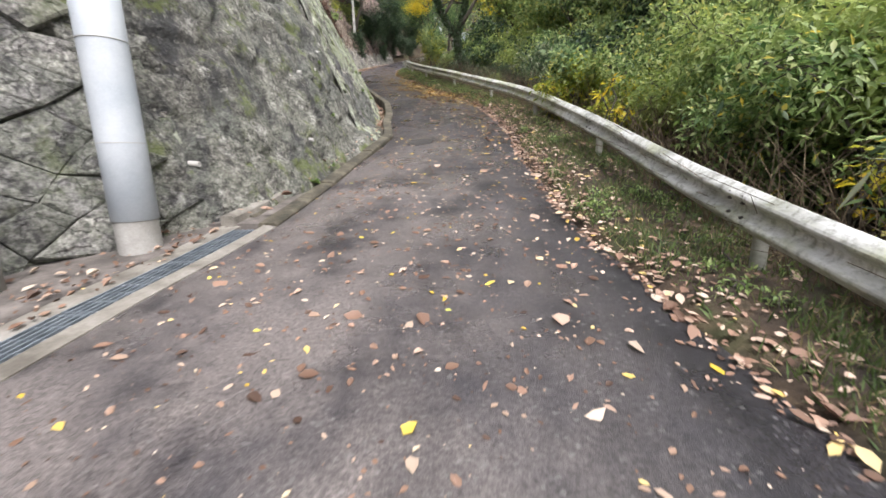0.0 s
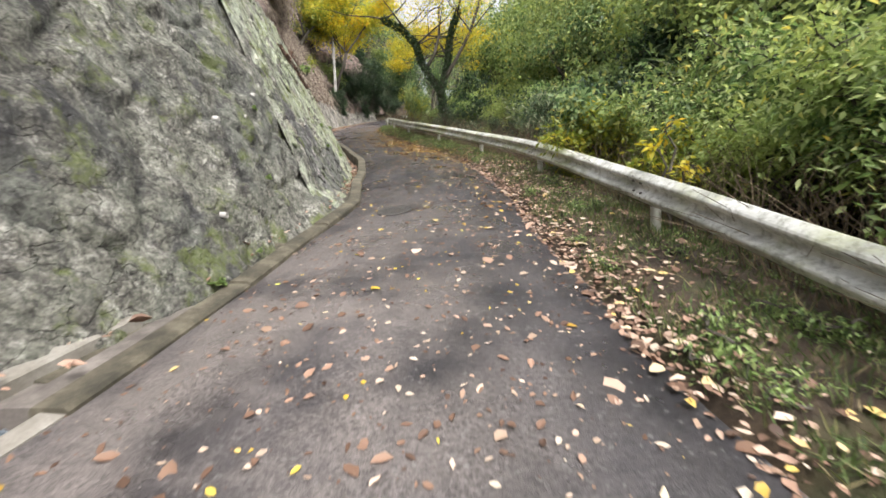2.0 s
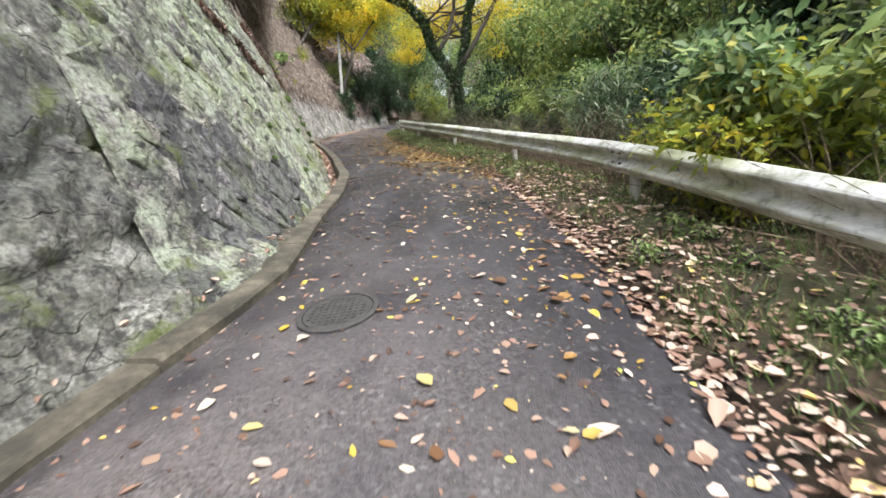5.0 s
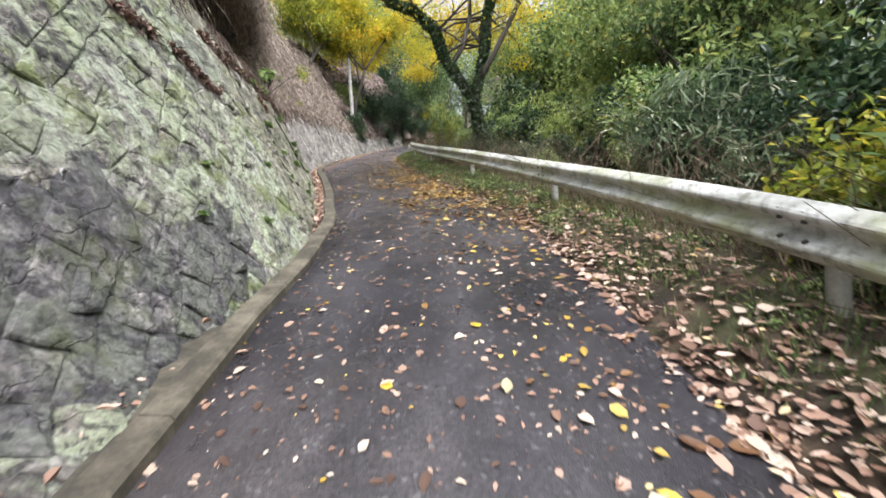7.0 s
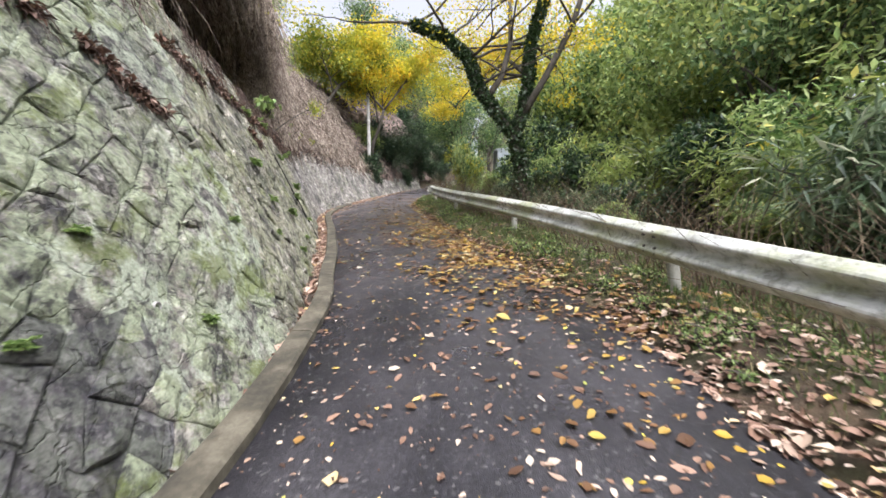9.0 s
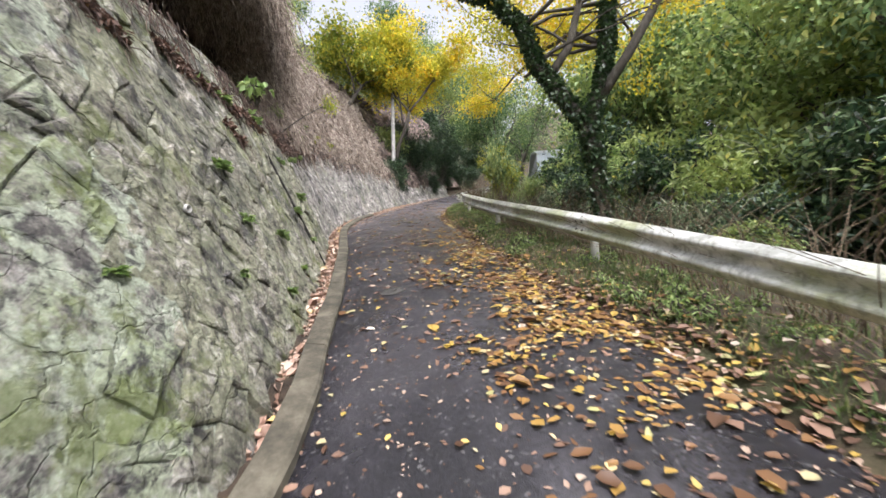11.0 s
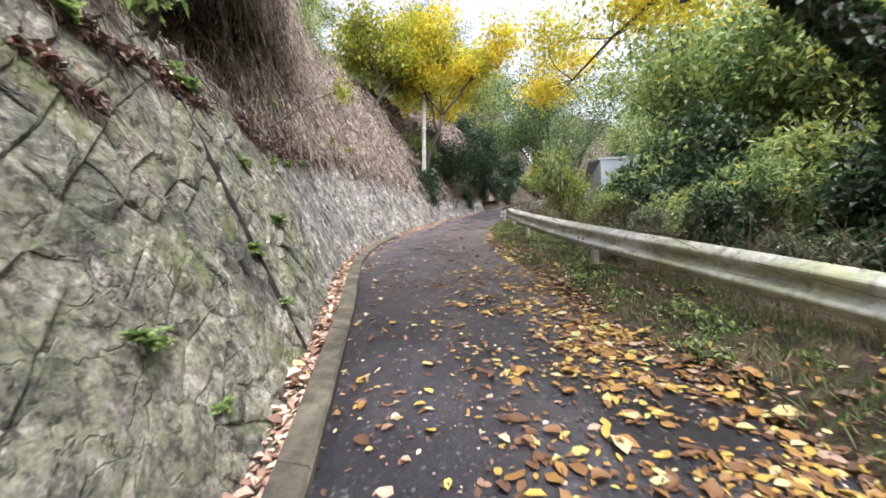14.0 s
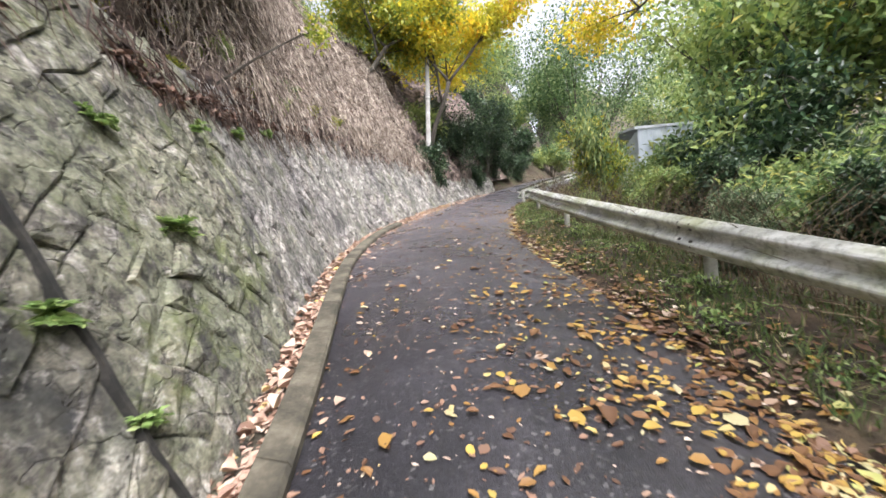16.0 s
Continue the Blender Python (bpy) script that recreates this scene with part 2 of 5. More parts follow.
def rock_material(name, dark, mid, light, lichen=0.5, moss=0.3, stain=0.4, grain=14.0, island=True, tint=(0.30, 0.33, 0.24), flow=0.35):
    m, n, l, bs = nodes_of(name)
    pos = n.new("ShaderNodeNewGeometry").outputs["Position"]
    f = noise_node(n, l, pos, grain, 9, 0.75)
    mid2 = noise_node(n, l, pos, 3.2, 12, 0.7, distort=0.3)
    # base stone: blotches with hard edges, then grain
    col = ramp(n, l, mid2, [(0.38, dark), (0.47, mid), (0.53, mid), (0.62, light)])
    col = mix(n, l, 0.8, col, ramp(n, l, f, [(0.36, g3(0.16)), (0.5, g3(0.5)), (0.64, g3(0.86))]), "OVERLAY")
    if island:
        info = n.new("ShaderNodeObjectInfo").outputs["Random"]
        isl = n.new("ShaderNodeNewGeometry").outputs["Random Per Island"]
        ad = n.new("ShaderNodeMath")
        ad.operation = "ADD"
        l.new(info, ad.inputs[0])
        l.new(isl, ad.inputs[1])
        fr = n.new("ShaderNodeMath")
        fr.operation = "FRACT"
        l.new(ad.outputs[0], fr.inputs[0])
        col = mix(n, l, 0.6, col, ramp(n, l, fr.outputs[0], [(0.0, g3(0.25)), (0.5, g3(0.5)), (1.0, (0.7, 0.67, 0.64))]), "OVERLAY")
    cr = n.new("ShaderNodeTexVoronoi")
    cr.feature = "DISTANCE_TO_EDGE"
    cr.inputs["Scale"].default_value = 2.6
    wv = n.new("ShaderNodeVectorMath")
    wv.operation = "MULTIPLY_ADD"
    nz = n.new("ShaderNodeTexNoise")
    nz.inputs["Scale"].default_value = 3.0
    nz.inputs["Detail"].default_value = 8.0
    l.new(pos, nz.inputs["Vector"])
    l.new(nz.outputs["Color"], wv.inputs[0])
    wv.inputs[1].default_value = (0.6, 0.6, 0.6)
    l.new(pos, wv.inputs[2])
    l.new(wv.outputs[0], cr.inputs["Vector"])
    crack = ramp(n, l, cr.outputs["Distance"], [(0.0, g3(0.2)), (0.03, g3(1))])
    col = mix(n, l, 0.75, col, crack, "MULTIPLY")
    # dark wet run-off, long in z and tilted
    st = noise_node(n, l, pos, 1.2, 9, 0.68, stretch=(1.5, 1.5, flow), distort=0.3)
    col = mix(n, l, mix(n, l, 1.0, ramp(n, l, st, [(0.49, g3(0)), (0.58, g3(1))]), g3(stain), "MULTIPLY"), col, (0.03, 0.03, 0.034))
    # pale crust of lichen in blotches
    v = noise_node(n, l, pos, 3.6, 12, 0.74, distort=0.25)
    big = noise_node(n, l, pos, 0.6, 4, 0.55)
    lm = mix(n, l, 1.0, ramp(n, l, v, [(0.42, g3(0)), (0.53, g3(1))]), ramp(n, l, big, [(0.36, g3(0.15)), (0.50, g3(1))]), "MULTIPLY")
    col = mix(n, l, mix(n, l, 1.0, lm, g3(lichen), "MULTIPLY"), col, mix(n, l, 0.5, tint, f, "OVERLAY"))
    # weathering at hand size: dark pits, pale flecks
    pit = noise_node(n, l, pos, 9.0, 10, 0.72, distort=0.4)
    col = mix(n, l, ramp(n, l, pit, [(0.39, g3(0.85)), (0.46, g3(0))]), col, mix(n, l, 0.5, dark, (0.02, 0.02, 0.02)))
    col = mix(n, l, ramp(n, l, pit, [(0.56, g3(0)), (0.64, g3(0.6))]), col, light)
    col = mix(n, l, 0.55, col, ramp(n, l, noise_node(n, l, pos, 26.0, 8, 0.7), [(0.36, g3(0.2)), (0.5, g3(0.5)), (0.64, g3(0.8))]), "OVERLAY")
    # moss
    mo = noise_node(n, l, pos, 1.7, 10, 0.72)
    col = mix(n, l, mix(n, l, 1.0, ramp(n, l, mo, [(0.54, g3(0)), (0.62, g3(1))]), g3(moss), "MULTIPLY"), col, (0.13, 0.165, 0.03))
    l.new(col, bs.inputs["Base Color"])
    bs.inputs["Roughness"].default_value = 0.88
    h = mix(n, l, 0.5, mix(n, l, 0.4, mix(n, l, 0.45, f, mid2), pit), crack, "MULTIPLY")
    bump(n, l, bs, h, 1.0, 0.12)
    return m


def leaf_material(name, stops, trans=0.35, rough=0.5, patch=None):
    """Leaves: colour by leaf, shifted by a broad patch noise, with light passing through."""
    m, n, l, bs = nodes_of(name)
    geo = n.new("ShaderNodeNewGeometry")
    fac = geo.outputs["Random Per Island"]
    col = ramp(n, l, fac, stops)
    if patch:
        p = noise_node(n, l, geo.outputs["Position"], patch[0], 3, 0.6)
        col = mix(n, l, ramp(n, l, p, [(0.42, g3(0)), (0.62, g3(1))]), col, mix(n, l, 0.75, col, patch[1]))
    l.new(col, bs.inputs["Base Color"])
    bs.inputs["Roughness"].default_value = rough
    tr = n.new("ShaderNodeBsdfTranslucent")
    l.new(col, tr.inputs["Color"])
    ms = n.new("ShaderNodeMixShader")
    ms.inputs[0].default_value = trans
    l.new(bs.outputs[0], ms.inputs[1])
    l.new(tr.outputs[0], ms.inputs[2])
    l.new(ms.outputs[0], n["Material Output"].inputs["Surface"])
    return m


def plain_material(name, stops, scale=6.0, rough=0.7, metal=0.0, fine=60.0, bumps=0.2, dist=0.004, stretch=None):
    m, n, l, bs = nodes_of(name)
    pos = n.new("ShaderNodeNewGeometry").outputs["Position"]
    a = noise_node(n, l, pos, scale, 8, 0.65, stretch=stretch)
    col = ramp(n, l, a, stops)
    f = noise_node(n, l, pos, fine, 4, 0.6)
    col = mix(n, l, 0.3, col, f, "OVERLAY")
    l.new(col, bs.inputs["Base Color"])
    bs.inputs["Roughness"].default_value = rough
    bs.inputs["Metallic"].default_value = metal
    bump(n, l, bs, f, bumps, dist)
    return m


def asphalt_material():
    m, n, l, bs = nodes_of("worn_asphalt")
    pos = n.new("ShaderNodeNewGeometry").outputs["Position"]
    big = noise_node(n, l, pos, 0.8, 6, 0.6, stretch=(1.3, 0.55, 1))
    col = ramp(n, l, big, [(0.40, (0.013, 0.0122, 0.0152)), (0.5, (0.021, 0.0196, 0.024)), (0.60, (0.038, 0.0355, 0.041))])
    # paler silt carried onto the lower stretch
    sep = n.new("ShaderNodeSeparateXYZ")
    l.new(pos, sep.inputs[0])
    mr = n.new("ShaderNodeMapRange")
    mr.inputs[1].default_value, mr.inputs[2].default_value = 12.0, 6.5
    l.new(sep.outputs["Y"], mr.inputs[0])
    silt = noise_node(n, l, pos, 1.1, 7, 0.62)
    sf = mix(n, l, 1.0, ramp(n, l, silt, [(0.36, g3(0.1)), (0.58, g3(0.9))]), mr.outputs[0], "MULTIPLY")
    mx = n.new("ShaderNodeMapRange")
    mx.inputs[1].default_value, mx.inputs[2].default_value = 1.4, -0.4
    mx.inputs[3].default_value, mx.inputs[4].default_value = 0.05, 1.0
    l.new(sep.outputs["X"], mx.inputs[0])
    sf = mix(n, l, 1.0, sf, mx.outputs[0], "MULTIPLY")
    col = mix(n, l, sf, col, (0.17, 0.15, 0.142))
    # grazing sky sheen painted into the colour: asphalt pales farther up the lane
    sky_sheen = n.new("ShaderNodeMapRange")
    sky_sheen.inputs[1].default_value, sky_sheen.inputs[2].default_value = 21.0, 30.0
    sky_sheen.inputs[3].default_value, sky_sheen.inputs[4].default_value = 0.0, 0.75
    l.new(sep.outputs["Y"], sky_sheen.inputs[0])
    col = mix(n, l, sky_sheen.outputs[0], col, (0.10, 0.092, 0.105))
    vo = n.new("ShaderNodeTexVoronoi")
    vo.inputs["Scale"].default_value = 130
    l.new(pos, vo.inputs["Vector"])
    gr = ramp(n, l, vo.outputs["Distance"], [(0.0, g3(0.75)), (0.5, g3(0.4)), (1.0, g3(0.15))])
    col = mix(n, l, 0.45, col, gr, "OVERLAY")
    spk = noise_node(n, l, pos, 38, 6, 0.8)
    col = mix(n, l, 0.7, col, ramp(n, l, spk, [(0.4, g3(0.2)), (0.5, g3(0.5)), (0.6, g3(0.82))]), "OVERLAY")
    sp = n.new("ShaderNodeTexVoronoi")
    sp.inputs["Scale"].default_value = 48
    l.new(pos, sp.inputs["Vector"])
    spots = ramp(n, l, sp.outputs["Color"], [(0.82, g3(0)), (0.92, g3(0.4))])
    col = mix(n, l, spots, col, (0.20, 0.195, 0.19))
    l.new(col, bs.inputs["Base Color"])
    wet = noise_node(n, l, pos, 0.9, 5, 0.6)
    l.new(ramp(n, l, wet, [(0.42, g3(0.27)), (0.58, g3(0.5))]), bs.inputs["Roughness"])
    bump(n, l, bs, vo.outputs["Distance"], 0.5, 0.006)
    return m


def soil_material(name, stops, moss=None):
    m, n, l, bs = nodes_of(name)
    pos = n.new("ShaderNodeNewGeometry").outputs["Position"]
    a = noise_node(n, l, pos, 3.0, 9, 0.68)
    col = ramp(n, l, a, stops)
    f = noise_node(n, l, pos, 35, 6, 0.7)
    col = mix(n, l, 0.6, col, f, "OVERLAY")
    if moss:
        b = noise_node(n, l, pos, 1.2, 5, 0.6)
        col = mix(n, l, ramp(n, l, b, [(0.5, g3(0)), (0.65, g3(0.7))]), col, moss)
    l.new(col, bs.inputs["Base Color"])
    bs.inputs["Roughness"].default_value = 0.95
    bump(n, l, bs, mix(n, l, 0.5, a, f), 1.0, 0.05)
    return m


def rail_material():
    """Galvanised steel gone dull, green algae along the low parts and in streaks."""
    m, n, l, bs = nodes_of("weathered_galvanised_steel")
    pos = n.new("ShaderNodeNewGeometry").outputs["Position"]
    a = noise_node(n, l, pos, 2.0, 8, 0.65, stretch=(1, 0.5, 2.5))
    col = ramp(n, l, a, [(0.38, (0.36, 0.37, 0.34)), (0.5, (0.60, 0.61, 0.58)), (0.62, (0.76, 0.77, 0.75))])
    alg = noise_node(n, l, pos, 1.1, 8, 0.7, stretch=(1, 0.6, 1.5))
    col = mix(n, l, ramp(n, l, alg, [(0.46, g3(0)), (0.6, g3(0.7))]), col, (0.31, 0.34, 0.14))
    sm = noise_node(n, l, pos, 9.0, 8, 0.75)
    col = mix(n, l, ramp(n, l, sm, [(0.5, g3(0)), (0.66, g3(0.75))]), col, (0.12, 0.12, 0.085))
    run = noise_node(n, l, pos, 6.0, 8, 0.7, stretch=(2.5, 2.5, 0.35))
    col = mix(n, l, ramp(n, l, run, [(0.52, g3(0)), (0.64, g3(0.6))]), col, (0.15, 0.15, 0.11))
    l.new(col, bs.inputs["Base Color"])
    bs.inputs["Metallic"].default_value = 0.1
    bs.inputs["Roughness"].default_value = 0.5
    bump(n, l, bs, sm, 0.25, 0.004)
    return m


M_ASPHALT = asphalt_material()
M_SHOT = rock_material("sprayed_mortar", (0.05, 0.048, 0.043), (0.125, 0.12, 0.104), (0.32, 0.315, 0.285), 0.3, 0.6, 0.9, 13.0, False, (0.36, 0.38, 0.31))
M_STONE = rock_material("lichened_wall_stone", (0.06, 0.057, 0.055), (0.18, 0.168, 0.15), (0.42, 0.40, 0.37), 0.8, 0.7, 0.9, 15.0, True, (0.37, 0.42, 0.28), 0.6)
M_MORTAR = rock_material("wall_mortar", (0.06, 0.057, 0.055), (0.18, 0.168, 0.15), (0.40, 0.38, 0.35), 0.85, 0.65, 0.85, 15.0, False, (0.45, 0.50, 0.38), 0.6)
M_STONE_PALE = rock_material("pale_wall_stone", (0.10, 0.09, 0.088), (0.27, 0.25, 0.235), (0.56, 0.525, 0.505), 0.2, 0.22, 0.5, 15.0, True, (0.36, 0.38, 0.27), 0.6)
M_MORTAR_PALE = rock_material("pale_wall_mortar", (0.08, 0.074, 0.07), (0.22, 0.205, 0.19), (0.46, 0.435, 0.41), 0.2, 0.25, 0.6, 15.0, False, (0.36, 0.38, 0.27), 0.6)
M_STONE_OLIVE = rock_material("olive_wall_stone", (0.06, 0.055, 0.045), (0.20, 0.185, 0.15), (0.52, 0.485, 0.445), 0.5, 0.5, 0.8, 15.0, True, (0.34, 0.36, 0.23), 0.6)
M_MORTAR_OLIVE = rock_material("olive_wall_mortar", (0.055, 0.05, 0.04), (0.19, 0.175, 0.14), (0.48, 0.45, 0.415), 0.5, 0.5, 0.8, 15.0, False, (0.34, 0.36, 0.23), 0.6)
M_RUBBLE = rock_material("grey_rubble_stone", (0.08, 0.078, 0.076), (0.19, 0.186, 0.178), (0.38, 0.37, 0.35), 0.3, 0.25, 0.5, 13.0, True)
M_KERB = plain_material("mossy_kerb_concrete", [(0.38, (0.034, 0.031, 0.022)), (0.5, (0.068, 0.06, 0.042)), (0.64, (0.13, 0.116, 0.084))], 3.0, 0.9, fine=45, bumps=0.5, dist=0.01)
M_CONC = plain_material("drain_concrete", [(0.35, (0.10, 0.09, 0.075)), (0.5, (0.19, 0.175, 0.15)), (0.65, (0.27, 0.255, 0.23))], 2.5, 0.9, fine=50, bumps=0.4, dist=0.006)
M_SOIL = soil_material("leaf_mould", [(0.36, (0.02, 0.014, 0.009)), (0.5, (0.05, 0.034, 0.021)), (0.64, (0.10, 0.07, 0.042))], (0.05, 0.06, 0.02))
M_BANK = soil_material("bare_brown_bank", [(0.38, (0.03, 0.022, 0.02)), (0.5, (0.10, 0.072, 0.06)), (0.64, (0.27, 0.205, 0.175))])
M_RAIL = rail_material()
M_POST = plain_material("post_steel", [(0.3, (0.22, 0.22, 0.19)), (0.55, (0.40, 0.40, 0.36)), (0.75, (0.52, 0.52, 0.48))], 5.0, 0.6, 0.2)
M_BOLT = plain_material("dark_bolt_steel", [(0.3, (0.05, 0.045, 0.04)), (0.7, (0.12, 0.11, 0.10))], 20, 0.6, 0.5)
M_GRATE = plain_material("grating_steel", [(0.3, (0.10, 0.12, 0.14)), (0.6, (0.20, 0.23, 0.26)), (0.8, (0.30, 0.33, 0.36))], 8, 0.45, 0.3)
M_IRON = plain_material("cast_iron", [(0.3, (0.045, 0.043, 0.04)), (0.6, (0.085, 0.08, 0.076)), (0.8, (0.14, 0.13, 0.12))], 12, 0.55, 0.4)
M_POLE = plain_material("pole_concrete", [(0.3, (0.24, 0.23, 0.21)), (0.55, (0.34, 0.33, 0.31)), (0.75, (0.44, 0.43, 0.41))], 3, 0.85)
M_SLEEVE = plain_material("pale_sleeve_sheet", [(0.3, (0.36, 0.40, 0.44)), (0.55, (0.45, 0.485, 0.52)), (0.75, (0.52, 0.55, 0.58))], 1.6, 0.5, fine=120, bumps=0.1)
M_PIPE = plain_material("grey_plastic_pipe", [(0.3, (0.32, 0.31, 0.29)), (0.7, (0.55, 0.54, 0.51))], 9, 0.6)
M_BARK = plain_material("grey_brown_bark", [(0.3, (0.035, 0.03, 0.024)), (0.55, (0.085, 0.075, 0.06)), (0.75, (0.17, 0.155, 0.13))], 7, 0.95, fine=40, bumps=0.8, dist=0.02, stretch=(1, 1, 0.3))
M_VINE = plain_material("dry_vine", [(0.38, (0.055, 0.041, 0.033)), (0.5, (0.23, 0.18, 0.145)), (0.6, (0.55, 0.475, 0.39))], 5, 0.95)
M_ROOT = plain_material("dark_root", [(0.36, (0.025, 0.017, 0.014)), (0.5, (0.07, 0.046, 0.037)), (0.64, (0.16, 0.115, 0.09))], 8, 0.95)
M_STONE_DARK = rock_material("dark_damp_wall_stone", (0.035, 0.034, 0.04), (0.095, 0.09, 0.098), (0.25, 0.235, 0.235), 0.28, 0.25, 0.5, 15.0, True, (0.36, 0.40, 0.30), 0.6)
M_SHEETMETAL = plain_material("pale_blue_sheet_wall", [(0.3, (0.52, 0.58, 0.66)), (0.7, (0.66, 0.71, 0.78))], 2, 0.4)
M_ROOF = plain_material("grey_roof_sheet", [(0.3, (0.62, 0.66, 0.72)), (0.7, (0.75, 0.79, 0.84))], 2, 0.35)
M_LEAF_MIX = leaf_material("fresh_green_leaf", [(0.0, (0.035, 0.08, 0.025)), (0.4, (0.12, 0.21, 0.065)), (0.75, (0.31, 0.42, 0.16)), (0.94, (0.56, 0.64, 0.33)), (1.0, (0.7, 0.52, 0.05))], 0.55, 0.45, (0.5, (0.40, 0.47, 0.13)))
M_LEAF_DARK = leaf_material("dark_evergreen_leaf", [(0.0, (0.04, 0.085, 0.03)), (0.5, (0.11, 0.19, 0.07)), (0.85, (0.21, 0.31, 0.12)), (1.0, (0.36, 0.43, 0.18))], 0.45, 0.4)
M_LEAF_MID = leaf_material("woodland_leaf", [(0.0, (0.05, 0.10, 0.04)), (0.45, (0.15, 0.24, 0.10)), (0.8, (0.32, 0.43, 0.20)), (1.0, (0.54, 0.50, 0.15))], 0.55, 0.5, (0.3, (0.36, 0.42, 0.12)))
M_LEAF_YELLOW = leaf_material("autumn_yellow_leaf", [(0.0, (0.42, 0.44, 0.05)), (0.35, (0.72, 0.62, 0.05)), (0.75, (0.88, 0.68, 0.05)), (1.0, (0.82, 0.46, 0.04))], 0.55, 0.5, (0.6, (0.33, 0.38, 0.05)))
M_LEAF_LIME = leaf_material("yellow_green_leaf", [(0.0, (0.13, 0.19, 0.03)), (0.5, (0.27, 0.32, 0.045)), (0.85, (0.42, 0.42, 0.05)), (1.0, (0.6, 0.46, 0.05))], 0.45, 0.5)
M_BAMBOO = leaf_material("bamboo_grass_leaf", [(0.0, (0.045, 0.08, 0.04)), (0.5, (0.11, 0.17, 0.08)), (0.85, (0.26, 0.33, 0.19)), (1.0, (0.55, 0.55, 0.40))], 0.35, 0.4)
M_GRASS = leaf_material("verge_grass", [(0.0, (0.04, 0.075, 0.02)), (0.6, (0.10, 0.16, 0.04)), (0.85, (0.18, 0.19, 0.07)), (1.0, (0.32, 0.26, 0.14))], 0.3, 0.6)
M_LITTER = leaf_material("fallen_leaf", [(0.0, (0.06, 0.033, 0.022)), (0.3, (0.14, 0.078, 0.05)), (0.6, (0.26, 0.155, 0.105)), (0.82, (0.38, 0.28, 0.21)), (0.94, (0.55, 0.47, 0.38)), (1.0, (0.66, 0.46, 0.10))], 0.1, 0.6)
M_LITTER_YELLOW = leaf_material("fresh_fallen_leaf", [(0.0, (0.075, 0.035, 0.017)), (0.35, (0.16, 0.078, 0.03)), (0.62, (0.28, 0.155, 0.038)), (0.84, (0.42, 0.30, 0.06)), (0.94, (0.42, 0.37, 0.23)), (1.0, (0.32, 0.34, 0.07))], 0.1, 0.55)
M_LITTER_PALE = leaf_material("pale_gutter_leaf", [(0.0, (0.16, 0.09, 0.06)), (0.35, (0.34, 0.21, 0.15)), (0.7, (0.50, 0.36, 0.28)), (0.92, (0.62, 0.50, 0.40)), (1.0, (0.62, 0.44, 0.12))], 0.1, 0.6)
M_LITTER_GOLD = leaf_material("golden_fallen_leaf", [(0.0, (0.36, 0.22, 0.03)), (0.5, (0.6, 0.42, 0.05)), (0.85, (0.66, 0.56, 0.12)), (1.0, (0.42, 0.45, 0.10))], 0.1, 0.5)
M_DEBRIS = leaf_material("dead_wall_leaf", [(0.0, (0.04, 0.022, 0.016)), (0.5, (0.11, 0.06, 0.042)), (0.85, (0.24, 0.14, 0.10)), (1.0, (0.42, 0.30, 0.24))], 0.1, 0.7)
M_JOINT = plain_material("dark_joint_filler", [(0.36, (0.008, 0.008, 0.007)), (0.5, (0.016, 0.015, 0.013)), (0.64, (0.035, 0.032, 0.027))], 9, 0.95)
M_LEAF_EVER = leaf_material("glossy_evergreen_leaf", [(0.0, (0.014, 0.032, 0.016)), (0.5, (0.035, 0.072, 0.035)), (0.85, (0.075, 0.13, 0.06)), (1.0, (0.16, 0.22, 0.10))], 0.25, 0.35)
M_IVY = leaf_material("ivy_leaf", [(0.0, (0.012, 0.03, 0.012)), (0.6, (0.035, 0.07, 0.025)), (1.0, (0.08, 0.13, 0.05))], 0.2, 0.35)
M_FERN = leaf_material("wall_fern_leaf", [(0.0, (0.12, 0.20, 0.06)), (0.6, (0.26, 0.38, 0.12)), (1.0, (0.42, 0.50, 0.20))], 0.4, 0.5)
M_APRON = plain_material("silted_apron", [(0.38, (0.07, 0.062, 0.056)), (0.5, (0.12, 0.105, 0.095)), (0.62, (0.19, 0.17, 0.155))], 2.2, 0.85, fine=60, bumps=0.4, dist=0.008)
M_STALK = plain_material("dead_stalk", [(0.36, (0.04, 0.028, 0.018)), (0.5, (0.11, 0.08, 0.05)), (0.64, (0.26, 0.20, 0.13))], 9, 0.95)

# ---- ground, road, kerb ----


def spread(a, b, fine0, fine1, step, grow=1.35):
    """Coordinates that are dense from fine0 to fine1 and grow coarser outside."""
    xs = list(np.arange(fine0, fine1 + 1e-6, step))
    s = step
    while xs[0] > a:
        s *= grow
        xs.insert(0, xs[0] - s)
    s = step
    while xs[-1] < b:
        s *= grow
        xs.append(xs[-1] + s)
    return xs


gx = spread(-400, 400, -9, 9, 0.3)
gy = spread(-300, 600, -6, 48, 0.5)
V, F = sheet(gx, gy, lambda x, y: (x, y, terrain(x, y)))
setting("ground", mesh_of("ground", V, [f for f in F], M_SOIL, True), "dark leaf mould ground of a wooded hillside", "ground")

ROAD_Y = list(np.arange(-14, 62, 0.3))


def road_pt(y, k):
    a, b = left_edge(y), right_edge(y)
    wob = 0.05 * noise.noise(Vector((k * 3.0, y * 1.7, 2.0))) + 0.025 * noise.noise(Vector((k * 3, y * 6, 5)))
    x = a + (b + wob - a) * k
    return (x, y, road_z(x, y) + 0.006 * noise.noise(Vector((x * 1.5, y * 1.5, 0))))


